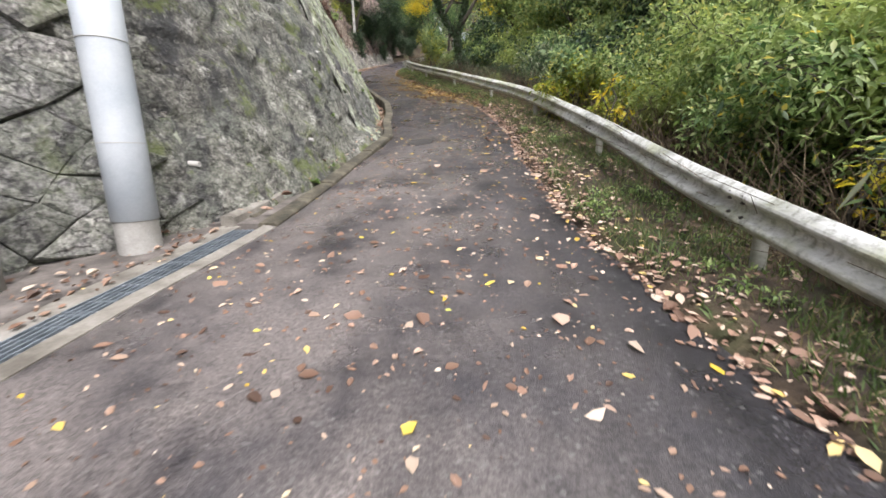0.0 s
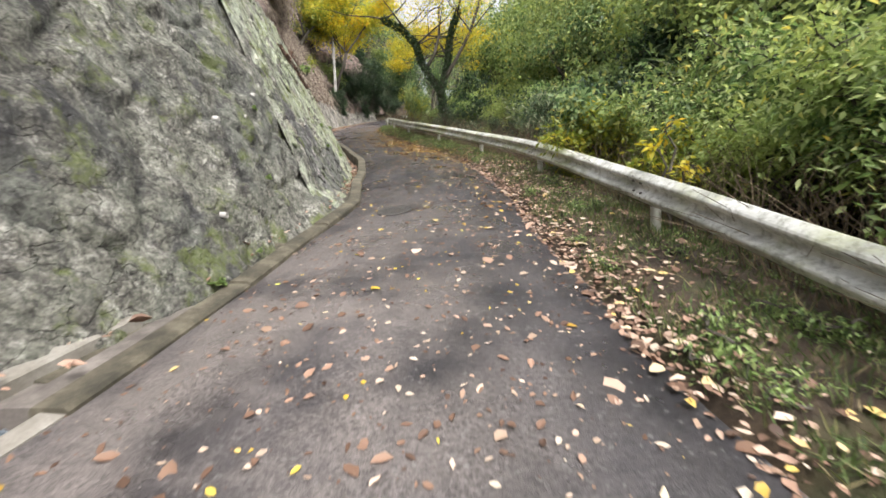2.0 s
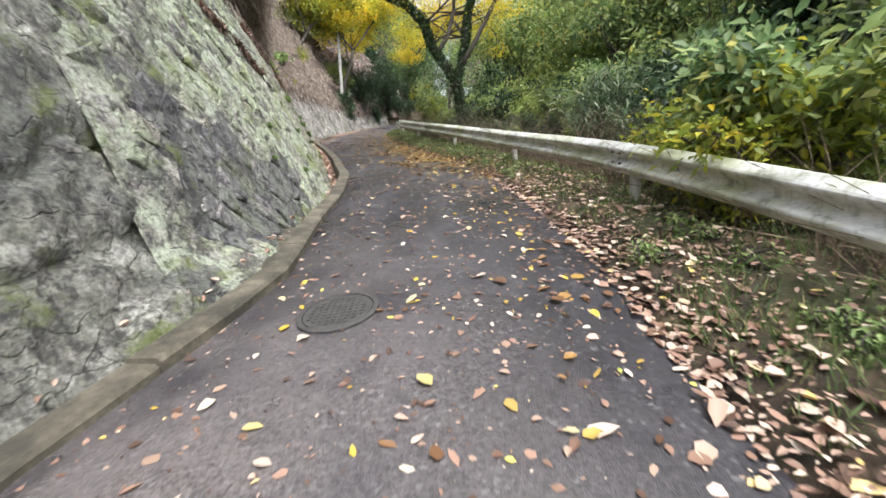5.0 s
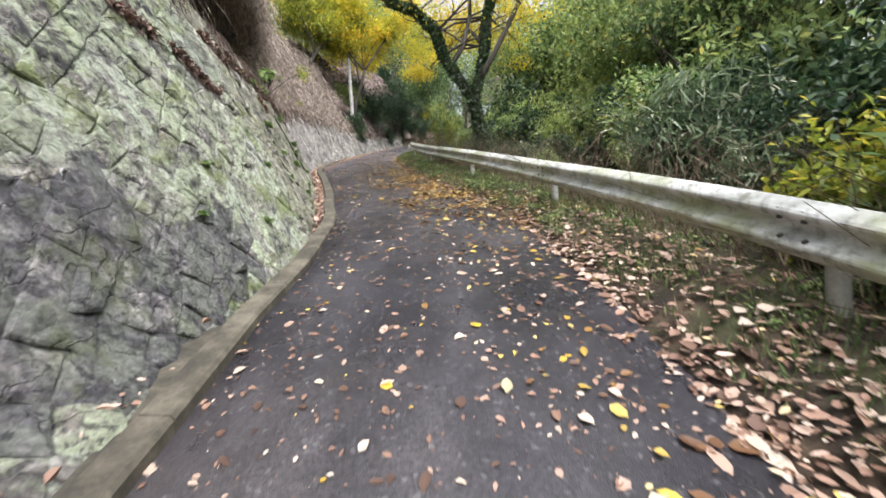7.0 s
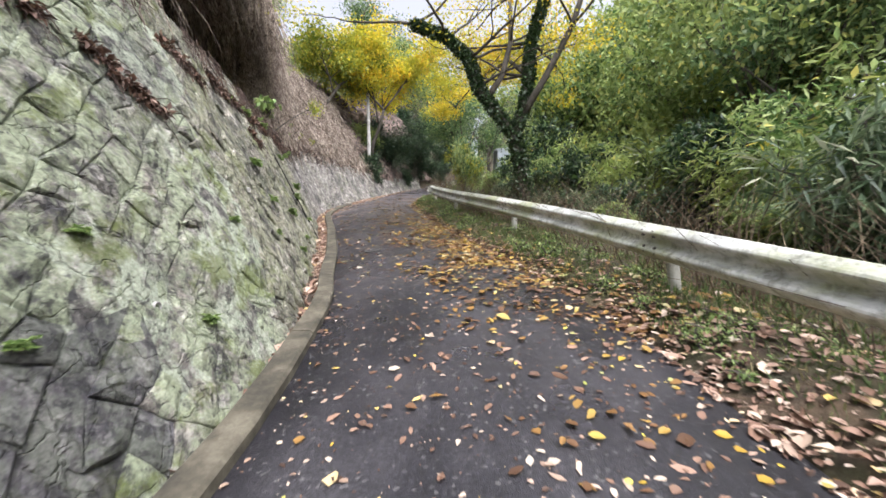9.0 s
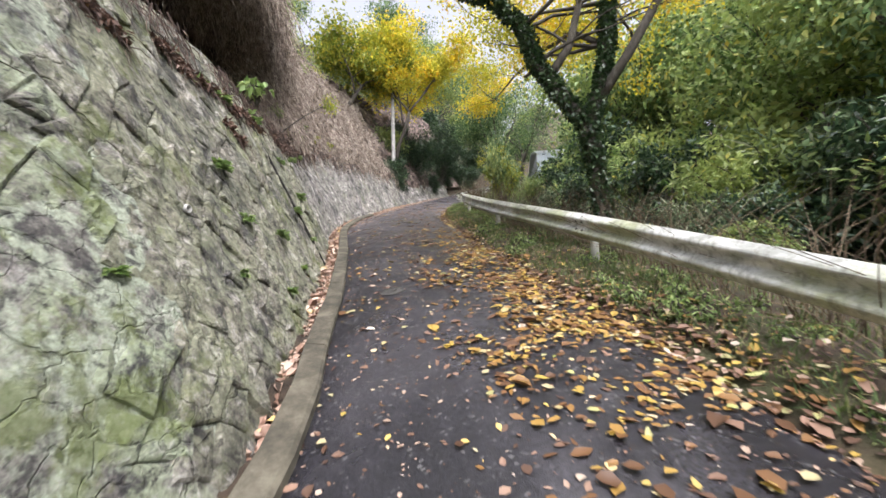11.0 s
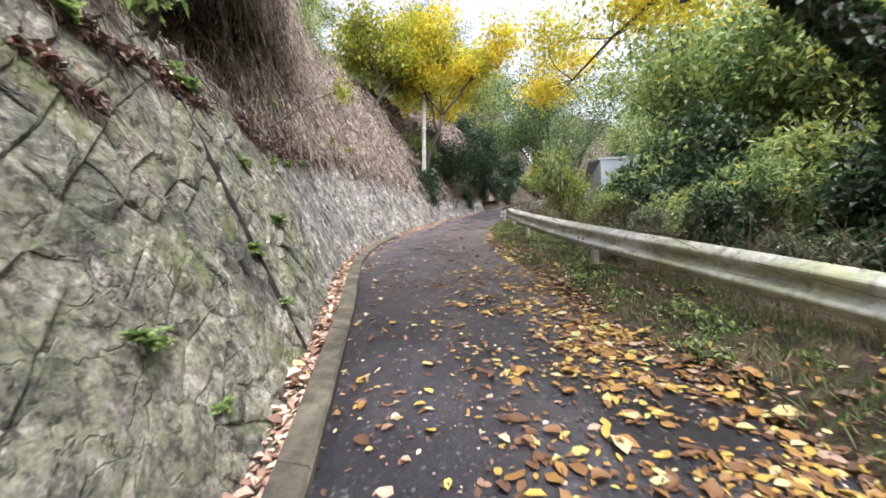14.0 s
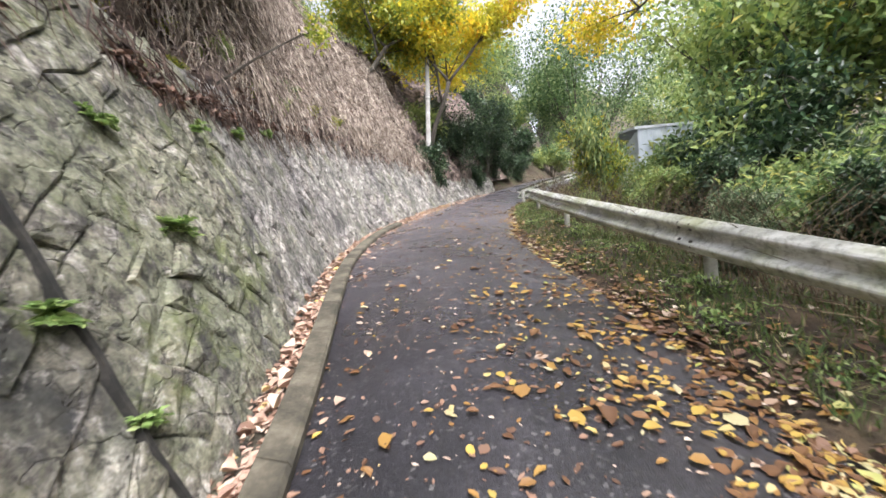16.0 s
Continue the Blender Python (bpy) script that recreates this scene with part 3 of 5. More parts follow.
V, F = sheet(ROAD_Y, np.linspace(0, 1, 15), road_pt)
n = len(V)
V += [(x + (0.03 if i % 15 == 14 else 0), y, z - 0.12) for i, (x, y, z) in enumerate(V)]
m = len(ROAD_Y)
F = [f[::-1] for f in F]
F += [(i * 15 + 14, (i + 1) * 15 + 14, n + (i + 1) * 15 + 14, n + i * 15 + 14) for i in range(m - 1)]
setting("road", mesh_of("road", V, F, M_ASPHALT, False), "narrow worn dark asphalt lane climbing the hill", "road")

# kerb of cast concrete blocks, with a leaf-filled gutter behind it
gutter_z = line((4, 0.1), (11.2, 0.1), (12.0, 0.02), (12.9, -0.22), (15, -0.28), (17.5, -0.27), (20, -0.13), (30, -0.1), (50, -0.1))
kerb_bed = sweep(list(np.arange(5.2, 46, 0.3)), lambda y: [(left_edge(y) + o, y, road_z(left_edge(y), y) + z) for o, z in ((-0.62, -0.5), (-0.05, -0.5), (-0.05, min(-0.03, gutter_z(y) - 0.01)), (-0.19, min(-0.02, gutter_z(y))), (-0.62, gutter_z(y)))])
kerb = setting("kerb", mesh_of("kerb_bed", *kerb_bed, M_KERB), "mossy concrete kerb with a gutter along the wall", "kerb")


def kerb_block(y0, y1, h=0.09):
    ys = np.linspace(y0 + 0.006, y1 - 0.006, 4)

    def sec(y):
        x, z = left_edge(y), road_z(left_edge(y), y)
        j = 0.012 * noise.noise(Vector((y * 2, 1, 1)))
        a, b = x + 0.015 + j, x - 0.21 + j
        return [(b, y, z - 0.42), (a, y, z - 0.42), (a, y, z + h - 0.025), (a - 0.025, y, z + h), (b + 0.015, y, z + h + 0.01), (b, y, z + h - 0.015)]
    return sweep(ys, sec)


ky = 4.9
while ky < 28.5:
    w = 2.0 if ky < 20 else 2.4
    V, F = kerb_block(ky, ky + w, 0.05 + 0.05 * clamp((ky - 5) / 4, 0, 1))
    part("kerb_block", mesh_of("kerb_block", V, F, M_KERB), kerb)
    ky += w

# ---- walls ----


def wall_point(y, h, out=0.0):
    """Point on the leaning wall at height h over its foot; out: metres off the face."""
    b = wall_batter(y)
    f = wall_foot(y)
    slope = (wall_foot(y + 0.1) - wall_foot(y - 0.1)) / 0.2
    nrm = Vector((1.0, -slope, b)).normalized()
    out += 0.27 * clamp(1 - (h + 0.05) / 0.5, 0, 1) ** 1.5 * clamp((12.4 - y) / 1.5, 0, 1) * clamp((y - 8.4) / 1.4, 0, 1)
    p = Vector((f - b * h, y, road_z(left_edge(y), y) - 0.05 + h))
    return p + nrm * out


def shot_pt(y, k):
    h = -0.3 + k * (wall_top(y) + 0.3)
    o = 0.10 * fbm(y * 0.8, h * 0.8, 1.0, 3) + 0.05 * fbm(y * 3, h * 3, 4.0, 4) + 0.018 * fbm(y * 11, h * 11, 7, 2)
    ridge = abs(noise.noise(Vector((y * 1.1 + 0.5 * h, h * 1.3, 11.0))))
    o -= 0.09 * max(0, 0.12 - ridge) / 0.12
    return tuple(wall_point(y, h, o))


V, F = sheet(np.arange(4.62, 10.4, 0.055), np.linspace(0, 1, 84), shot_pt)
wall_left = setting("wall_left", mesh_of("sprayed_wall", V, F, M_SHOT, True), "tall leaning wall of dark stained sprayed mortar", "wall")

# masonry: mortar bed and stones laid on the diagonal


def damp(y, h):
    """The dark unlichened field low in the wall."""
    return h < 2.0 - 0.4 * (y - 10.2) + 0.5 * fbm(y * 1.3, h * 1.3, 17, 3) and 10.2 < y < 13.6 and h > 0.45 * clamp(1.3 - 0.9 * (y - 9.6), 0, 1)


def masonry(y0, y1, bed_mat, stone_mat, label, near, a=0.22, b=0.20, proud=0.02, name="wall_stone_face", bed=0.006):
    V, F = sheet(np.arange(y0 - 0.35, y1 + 0.36, 0.12), np.linspace(0, 1, 34),
                 lambda y, k: tuple(wall_point(y, -0.3 + k * (wall_top(y) + 0.45), bed + 0.05 * fbm(y * 1.5, k * 5, 2, 4))))
    bed_me = mesh_of(name, V, F, bed_mat, True)
    if bed_mat is M_MORTAR:
        bed_me.materials.append(M_STONE_DARK)
        for pl in bed_me.polygons:
            if damp(pl.center.y, pl.center.z - road_z(left_edge(pl.center.y), pl.center.y)):
                pl.material_index = 1
    wall = setting(name, bed_me, label, "wall")
    rng = random.Random(5)
    jit = {}

    def corner(i, j):
        if (i, j) not in jit:
            jit[(i, j)] = (y0 + i * a + rng.uniform(-0.35, 0.35) * a, -0.1 + j * b + rng.uniform(-0.35, 0.35) * b)
        return jit[(i, j)]
    rest_v, rest_f = [], []
    for i in range(0, int((y1 - y0) / a) + 1):
        for j in range(0, 24):
            if (i + j) % 2 == 0:
                continue
            cs = [corner(i - 1, j), corner(i, j - 1), corner(i + 1, j), corner(i, j + 1)]
            cy, ch = sum(c[0] for c in cs) / 4, sum(c[1] for c in cs) / 4
            if cy < y0 or cy > y1 or ch > wall_top(cy) - 0.02 or ch < -0.1:
                continue
            ring = []
            for k in range(4):
                p, q = cs[k], cs[(k + 1) % 4]
                ring += [p, ((p[0] + q[0]) / 2 + rng.uniform(-0.012, 0.012), (p[1] + q[1]) / 2 + rng.uniform(-0.012, 0.012))]
            tilt = (rng.uniform(-0.12, 0.12), rng.uniform(-0.12, 0.12))
            o0 = proud * rng.uniform(0.3, 1.5) + 0.04 * fbm(cy * 0.9, ch * 0.9, 8, 2)
            V, F = [], []
            for s, o in ((0.985, -0.07), (0.97, o0 - 0.016), (0.85, o0), (0.42, o0 + 0.008)):
                for p in ring:
                    y, h = cy + (p[0] - cy) * s, ch + (p[1] - ch) * s
                    w = o + (0 if o < -0.05 else (y - cy) * tilt[0] + (h - ch) * tilt[1] + 0.03 * noise.noise(Vector((y * 9, h * 9, 3))))
                    V.append(tuple(wall_point(y, h, w)))
            for r in range(3):
                for k in range(8):
                    F.append((r * 8 + k, r * 8 + (k + 1) % 8, r * 8 + 8 + (k + 1) % 8, r * 8 + 8 + k))
            F.append(tuple(range(24, 32)))
            if near[0] < cy < near[1] and ch < near[2]:
                part("stone", mesh_of("stone", V, F, M_STONE_DARK if stone_mat is M_STONE and damp(cy, ch) else stone_mat), wall)
            else:
                k0 = len(rest_v)
                rest_v += V
                rest_f += [tuple(k0 + q for q in f) for f in F]
    if rest_v:
        tagged(part("stones", mesh_of("stones", rest_v, rest_f, stone_mat), wall), "upper and far stones of the wall", kind="stuff")
    return wall


# bank above the walls, with a dark hollow under the overhang
HOLLOW = line((10, 0.0), (15.5, 0.0), (17, 0.6), (18.4, 2.1), (20.6, 2.4), (22.0, 1.5), (23.4, 0.4), (25, 0.05), (40, 0))


def bank_pt(y, u):
    t = wall_top(y)
    p = wall_point(y, t - 0.15)
    h = u * 6.5
    back = 0.5 * h
    c = clamp(h / 0.8, 0, 1) * clamp((3.9 - h) / 0.9, 0, 1)
    over = clamp((h - 2.8) / 1.0, 0, 1) * clamp((y - 15) / 4, 0, 1) * clamp((32 - y) / 6, 0, 1)
    back += HOLLOW(y) * c - (1.0 + 0.5 * min(HOLLOW(y), 1.2)) * over
    o = 0.4 * fbm(y * 0.6, h * 0.6, 21, 3) + 0.26 * fbm(y * 2.0, h * 2.0, 5, 5)
    return (p.x - back + o * clamp(h / 0.5, 0, 1), y, p.z + h)


V, F = sheet(np.arange(-6, 48, 0.16), np.linspace(0, 1, 44), bank_pt)
setting("bank", mesh_of("bank", V, F, M_BANK, True), "steep bare brown earth bank above the wall", "bank")

# ---- guard rail ----
BEAM = ((0.0, -0.175), (0.01, -0.172), (0.042, -0.145), (0.069, -0.118), (0.079, -0.1), (0.077, -0.084), (0.064, -0.066), (0.016, -0.034), (0.003, -0.02), (0.0, 0.0),
        (0.003, 0.02), (0.016, 0.034), (0.064, 0.066), (0.077, 0.084), (0.079, 0.1), (0.069, 0.118), (0.042, 0.145), (0.01, 0.172), (0.0, 0.175))
LIFT = 0.27  # middle of the beam over the rail line


def rail_dir(y, fx=rail_x, fz=rail_z):
    d = Vector((fx(y + 0.1) - fx(y - 0.1), 0.2, fz(y + 0.1) - fz(y - 0.1)))
    return d.normalized()


def beam_section(y, lift, fx, fz):
    d = rail_dir(y, fx, fz)
    side = Vector((-d.y, d.x, 0)).normalized()
    up = d.cross(side) * -1
    if up.z < 0:
        up = -up
    c = Vector((fx(y), y, fz(y) + LIFT))
    front = [c + side * (u + lift) + up * v for u, v in BEAM]
    rear = [c + side * (u + lift - 0.006) + up * v for u, v in reversed(BEAM)]
    return [tuple(p) for p in front + rear]


def guard_rail(post_ys, y0, y1, label, fx=rail_x, fz=rail_z):
    rail = root("guard_rail", (0, 0, 0), label, "guard rail")
    post_r = 0.058
    edges = [y0] + [y + 0.25 for y in post_ys if y0 < y + 0.25 < y1] + [y1]
    for i in range(len(edges) - 1):
        lift = 0.004 * (i % 2)
        n = max(4, int((edges[i + 1] - edges[i]) / 0.35))
        V, F = sweep(list(np.linspace(edges[i] - (0.3 if i else 0), edges[i + 1], n)), lambda y: beam_section(y, lift, fx, fz))
        beam = part("beam", mesh_of("beam", V, F, M_RAIL, False), rail)
        if i:
            for dy in (-0.22, -0.06):
                for dv in (-0.11, -0.06, 0.06, 0.11):
                    y = edges[i] + dy
                    d = rail_dir(y, fx, fz)
                    side = Vector((-d.y, d.x, 0)).normalized()
                    p = Vector((fx(y), y, fz(y) + LIFT + dv)) + side * (0.055 + lift)
                    part("bolt", mesh_of("bolt", *tube([p, p + side * 0.022], [0.017, 0.012], 8), M_BOLT), beam)
    for y in post_ys:
        d = rail_dir(y, fx, fz)
        side = Vector((-d.y, d.x, 0)).normalized()
        x, z = fx(y) - side.x * 0.10, fz(y)
        yy = y - side.y * 0.10
        V, F = lathe([(post_r, -0.95), (post_r, 0.34), (post_r * 0.92, 0.36), (post_r * 0.5, 0.37)], 16, at=(x, yy, z))
        post = part("post", mesh_of("post", V, F, M_POST, True), rail)
        V, F = [], []
        c = Vector((x, yy, z + LIFT)) + side * 0.05
        tube([c - Vector((0, 0, 0.14)), c + Vector((0, 0, 0.14))], [0.035, 0.035], 6, V, F)
        part("bracket", mesh_of("bracket", V, F, M_POST), post)
    return rail


guard_rail([-8.8, -4.8, -0.8, 3.22, 7.25, 11.25, 15.3, 19.35, 23.4, 27.4, 31.4], -12, 32.6, "weathered corrugated steel guard rail on round posts beside the lane")

far_x = line((34.2, -2.75), (38, -1.9), (42, -0.75), (46, 0.6))
far_z = line((34.2, 8.75), (38, 9.85), (42, 11.0), (46, 12.2))
guard_rail([34.4, 38.4, 42.4], 34.2, 46, "pale steel guard rail farther up the lane", far_x, far_z)

# ---- utility pole with pale sleeve ----
UX, UY = -3.22, 4.22
UZ = road_z(UX, UY)
pole = root("utility_pole", (UX, UY, UZ), "thick concrete utility pole wrapped in a pale blue-white sleeve", "utility pole")
V, F = lathe([(0.20, -0.3), (0.20, 0.0), (0.198, 0.45), (0.15, 9.0), (0.14, 9.02)], 28)
part("shaft", mesh_of("shaft", V, F, M_POLE, True), pole)
V, F = lathe([(0.202, 0.33), (0.211, 0.335), (0.208, 1.2), (0.205, 2.0), (0.202, 2.9), (0.19, 2.905)], 32)
part("sleeve", mesh_of("sleeve", V, F, M_SLEEVE, True), pole, "pale blue-white sheet sleeve")
for hz in (1.1, 2.05):
    V, F = lathe([(0.2, hz), (0.2115, hz + 0.002), (0.2115, hz + 0.008), (0.2, hz + 0.01)], 32)
    part("band", mesh_of("band", V, F, M_PIPE, True), pole, "thin grey strap")

# ---- grating channel beside the entrance ----
def grate_x(y):
    return left_edge(y) - 0.3


for side, (o0, o1) in (("inner", (0.15, 0.3)), ("outer", (-0.36, -0.15))):
    V, F = sweep(list(np.arange(-8, 5.01, 0.25)), lambda y: [(grate_x(y) + o0, y, road_z(left_edge(y), y) - 0.3), (grate_x(y) + o1, y, road_z(left_edge(y), y) - 0.3),
                                                       (grate_x(y) + o1, y, road_z(left_edge(y), y) + 0.012), (grate_x(y) + o0, y, road_z(left_edge(y), y) + 0.03)])
    setting("drain_edge", mesh_of("drain_edge", V, F, M_CONC), "pale worn concrete edging of a drain", "drain")


def drain_grate(y0, y1):
    zc = road_z(left_edge((y0 + y1) / 2), (y0 + y1) / 2)
    g = root("drain_grate", (grate_x((y0 + y1) / 2), (y0 + y1) / 2, zc), "steel bar grating over a roadside drain", "drain grate", "gratings along the drain")
    c = (y0 + y1) / 2

    def p(y, o, dz):
        return (grate_x(y) + o - grate_x(c), y - c, road_z(left_edge(y), y) + dz - zc)

    def bar(o0, o1, a, b, top, name, mat=M_GRATE):
        V = [p(a, o0, top - 0.04), p(a, o1, top - 0.04), p(b, o1, top - 0.04), p(b, o0, top - 0.04), p(a, o0, top), p(a, o1, top), p(b, o1, top), p(b, o0, top)]
        F = [(3, 2, 1, 0), (4, 5, 6, 7), (0, 1, 5, 4), (1, 2, 6, 5), (2, 3, 7, 6), (3, 0, 4, 7)]
        part(name, mesh_of(name, V, F, mat), g)
    for k in range(6):
        o = -0.14 + 0.056 * k
        bar(o - 0.008, o + 0.008, y0 + 0.01, y1 - 0.01, 0.02, "bearing_bar")
    for k in range(7):
        y = y0 + 0.02 + (y1 - y0 - 0.05) * k / 6
        bar(-0.146, 0.146, y, y + 0.012, 0.014, "cross_bar")
    return g


for k in range(10):
    drain_grate(-5.2 + k, -4.2 + k)

# ---- manhole covers ----


def manhole(x, y, r, label):
    z = road_z(x, y)
    sl = (road_z(x, y + 0.3) - road_z(x, y - 0.3)) / 0.6
    sx = (road_z(x + 0.3, y) - road_z(x - 0.3, y)) / 0.6
    mh = root("manhole_cover", (x, y, z), label, "manhole cover")
    mh.rotation_euler = (math.atan(sl), -math.atan(sx), 0)
    V, F = lathe([(r, -0.05), (r, 0.012), (r - 0.012, 0.016), (r - 0.035, 0.016), (r - 0.04, 0.0)], 40)
    part("ring", mesh_of("ring", V, F, M_IRON), mh)
    V, F = lathe([(r - 0.046, -0.04), (r - 0.046, 0.012), (r - 0.05, 0.014)], 40)
    lid = part("lid", mesh_of("lid", V, F, M_IRON), mh)
    V, F = [], []
    k = int((r - 0.08) / 0.045)
    for i in range(-k, k + 1):
        for j in range(-k, k + 1):
            cx, cy = i * 0.045, j * 0.045
            if math.hypot(cx, cy) < r - 0.075:
                box(cx - 0.014, cy - 0.014, 0.012, cx + 0.014, cy + 0.014, 0.019, V, F)
    part("tread_pattern", mesh_of("tread_pattern", V, F, M_IRON), lid)
    return mh


manhole(-0.45, 9.3, 0.29, "round cast iron manhole cover set in the asphalt")
manhole(-2.02, 18.45, 0.16, "small round cast iron valve cover set in the asphalt")

# ---- weep pipes in the wall ----


def weep_pipe(y, h, r=0.035):
    p = wall_point(y, h, 0.0)
    w = root("weep_pipe", p, "short grey plastic weep pipe sticking out of the wall", "drain pipe", "weep pipes in the wall")
    V, F = [], []
    sides = 14
    for rr, x in ((r, -0.15), (r, 0.04), (r * 0.8, 0.04), (r * 0.8, -0.01)):
        for k in range(sides):
            a = 2 * math.pi * k / sides
            V.append((x, rr * math.cos(a), rr * math.sin(a) - 0.1 * x))
    for i in range(3):
        for k in range(sides):
            F.append((i * sides + k, i * sides + (k + 1) % sides, (i + 1) * sides + (k + 1) % sides, (i + 1) * sides + k))
    F.append(tuple(3 * sides + k for k in range(sides)))
    pipe = part("pipe", mesh_of("pipe", V, F, M_PIPE, True), w)
    # near-black disc over the inner cap, painting in the shade of an open bore
    V = [(-0.006, r * 0.79 * math.cos(2 * math.pi * k / sides), r * 0.79 * math.sin(2 * math.pi * k / sides)) for k in range(sides)]
    V += [(x - 0.1, y0, z) for x, y0, z in V]
    F = [tuple(range(sides)), tuple(range(2 * sides - 1, sides - 1, -1))] + [(k, (k + 1) % sides, sides + (k + 1) % sides, sides + k) for k in range(sides)]
    part("silt_plug", mesh_of("silt_plug", V, F, M_JOINT), pipe, "black disc standing in for the shade inside the bore")
    return w


for y, h in ((7.38, 0.72), (8.6, 1.8), (5.1, 0.8), (6.0, 1.9), (8.0, 1.8), (9.1, 2.1), (10.4, 0.7), (11.6, 1.5), (13.8, 0.8), (16.4, 1.5)):
    weep_pipe(y, h)

# ---- slim pole far up the lane ----
FX, FY = -7.0, 37.2
FZ = road_z(left_edge(FY), FY)
fp = root("lane_pole", (FX, FY, FZ + 0.75), "slim pale concrete pole standing on the bank over the wall", "pole")
V, F = lathe([(0.13, -1.2), (0.125, 0.0), (0.10, 8.0), (0.09, 8.02)], 18)
part("shaft", mesh_of("shaft", V, F, M_POLE, True), fp)
V, F = lathe([(0.115, 4.3), (0.135, 4.31), (0.135, 4.40), (0.115, 4.41)], 18)
part("band", mesh_of("band", V, F, M_PIPE, True), fp)

# ---- house among the trees ----
HX, HY = 2.3, 36.5
HZ = terrain(HX, HY) - 0.4
house = root("house", (HX, HY, HZ), "pale blue-grey sheet-clad house half hidden by trees", "house")
top = 11.0 - HZ
V, F = box(-0.9, -2.5, 0, 3, 2.5, top)
hw = part("wall", mesh_of("wall", V, F, M_SHEETMETAL), house)
V, F = [], []
for k in range(26):
    x = -0.9 + 0.15 * k
    box(x + 0.02, -2.53, 0.1, x + 0.06, -2.5, top, V, F)
part("cladding", mesh_of("cladding", V, F, M_SHEETMETAL), hw)
V = [(-1.0, -2.56, top), (3.2, -2.56, top), (3.2, 0, top + 0.7), (-1.0, 0, top + 0.7), (3.2, 2.56, top), (-1.0, 2.56, top)]
V += [(x, y, z + 0.09) for x, y, z in V]
F = [(0, 1, 2, 3), (3, 2, 4, 5), (9, 8, 7, 6), (11, 10, 8, 9), (0, 6, 7, 1), (1, 7, 8, 2), (2, 8, 10, 4), (4, 10, 11, 5), (5, 11, 9, 3), (3, 9, 6, 0)]
part("roof", mesh_of("roof", V, F, M_ROOF), house, "grey sheet roof")
for wx in (0.9,):
    V, F = box(wx, -2.56, top - 1.9, wx + 1.1, -2.5, top - 0.9)
    part("window", mesh_of("window", V, F, M_IRON), hw, "dark window")

# ---- trees and shrubs ----


def limb(p, d, length, r, depth, rng, V, F, tips, bend=0.25, rise=0.12, fork=(2, 3)):
    """A bent tapered limb with side branches; the ends of the twigs go into tips."""
    n = 5
    pts, rad = [Vector(p)], [r]
    dirn = Vector(d).normalized()
    for i in range(n):
        dirn = (dirn + Vector((rng.gauss(0, bend), rng.gauss(0, bend), rng.gauss(0, bend) + rise)) * 0.5).normalized()
        pts.append(pts[-1] + dirn * length / n)
        rad.append(r * (1 - 0.55 * (i + 1) / n))
    tube(pts, rad, 7 if r > 0.05 else 4, V, F)
    if depth == 0:
        tips += [(pts[k], dirn) for k in (2, 3, 4, 5)]
        return
    for k in range(rng.randint(*fork)):
        i = rng.randint(2, n)
        nd = (dirn + Vector((rng.gauss(0, 0.75), rng.gauss(0, 0.75), rng.gauss(0, 0.45)))).normalized()
        limb(pts[i], nd, length * rng.uniform(0.5, 0.75), rad[i] * 0.62, depth - 1, rng, V, F, tips, bend, rise, fork)
    limb(pts[-1], dirn, length * 0.6, rad[-1], depth - 1, rng, V, F, tips, bend, rise, fork)


def crown_points(tips, per, size, rng):
    P = []
    for p, d in tips:
        c = np.array(p)
        P.append(c + rng.normal(size=(per, 3)) * np.array([size, size, size * 0.55]))
    return np.concatenate(P)


def make_tree(name, at, height, leaf_mat, label, seed, trunk_r=0.12, lean=(0, 0), leaf=0.13, count=7000, size=0.45, bark=None, depth=3, start=0.35, group="", cat="tree"):
    rng = random.Random(seed)
    nrng = np.random.default_rng(seed)
    t = root(name, at, label, cat, group)
    V, F, tips = [], [], []
    th = height * start
    pts, rad = [Vector((0, 0, -0.6))], [trunk_r * 1.25]
    for i in range(1, 5):
        pts.append(Vector((lean[0] * i / 4 + rng.gauss(0, 0.05), lean[1] * i / 4 + rng.gauss(0, 0.05), th * i / 4)))
        rad.append(trunk_r * (1.1 - 0.08 * i))
    tube(pts, rad, 10, V, F)
    for k in range(4):
        a = k * 1.57 + rng.uniform(-0.5, 0.5)
        limb(pts[-1 - (k % 2)], (math.cos(a) * 0.6, math.sin(a) * 0.6, 0.8), height * 0.33, trunk_r * 0.6, depth - 1, rng, V, F, tips)
    part("trunk", mesh_of("trunk", V, F, bark or M_BARK, True), t)
    per = max(3, count // max(1, len(tips)))
    P = crown_points(tips, per, size, nrng)
    part("crown", leaf_cloud("crown", P, leaf_mat, leaf, leaf * 0.5, 0.35, rng=nrng), t)
    return t


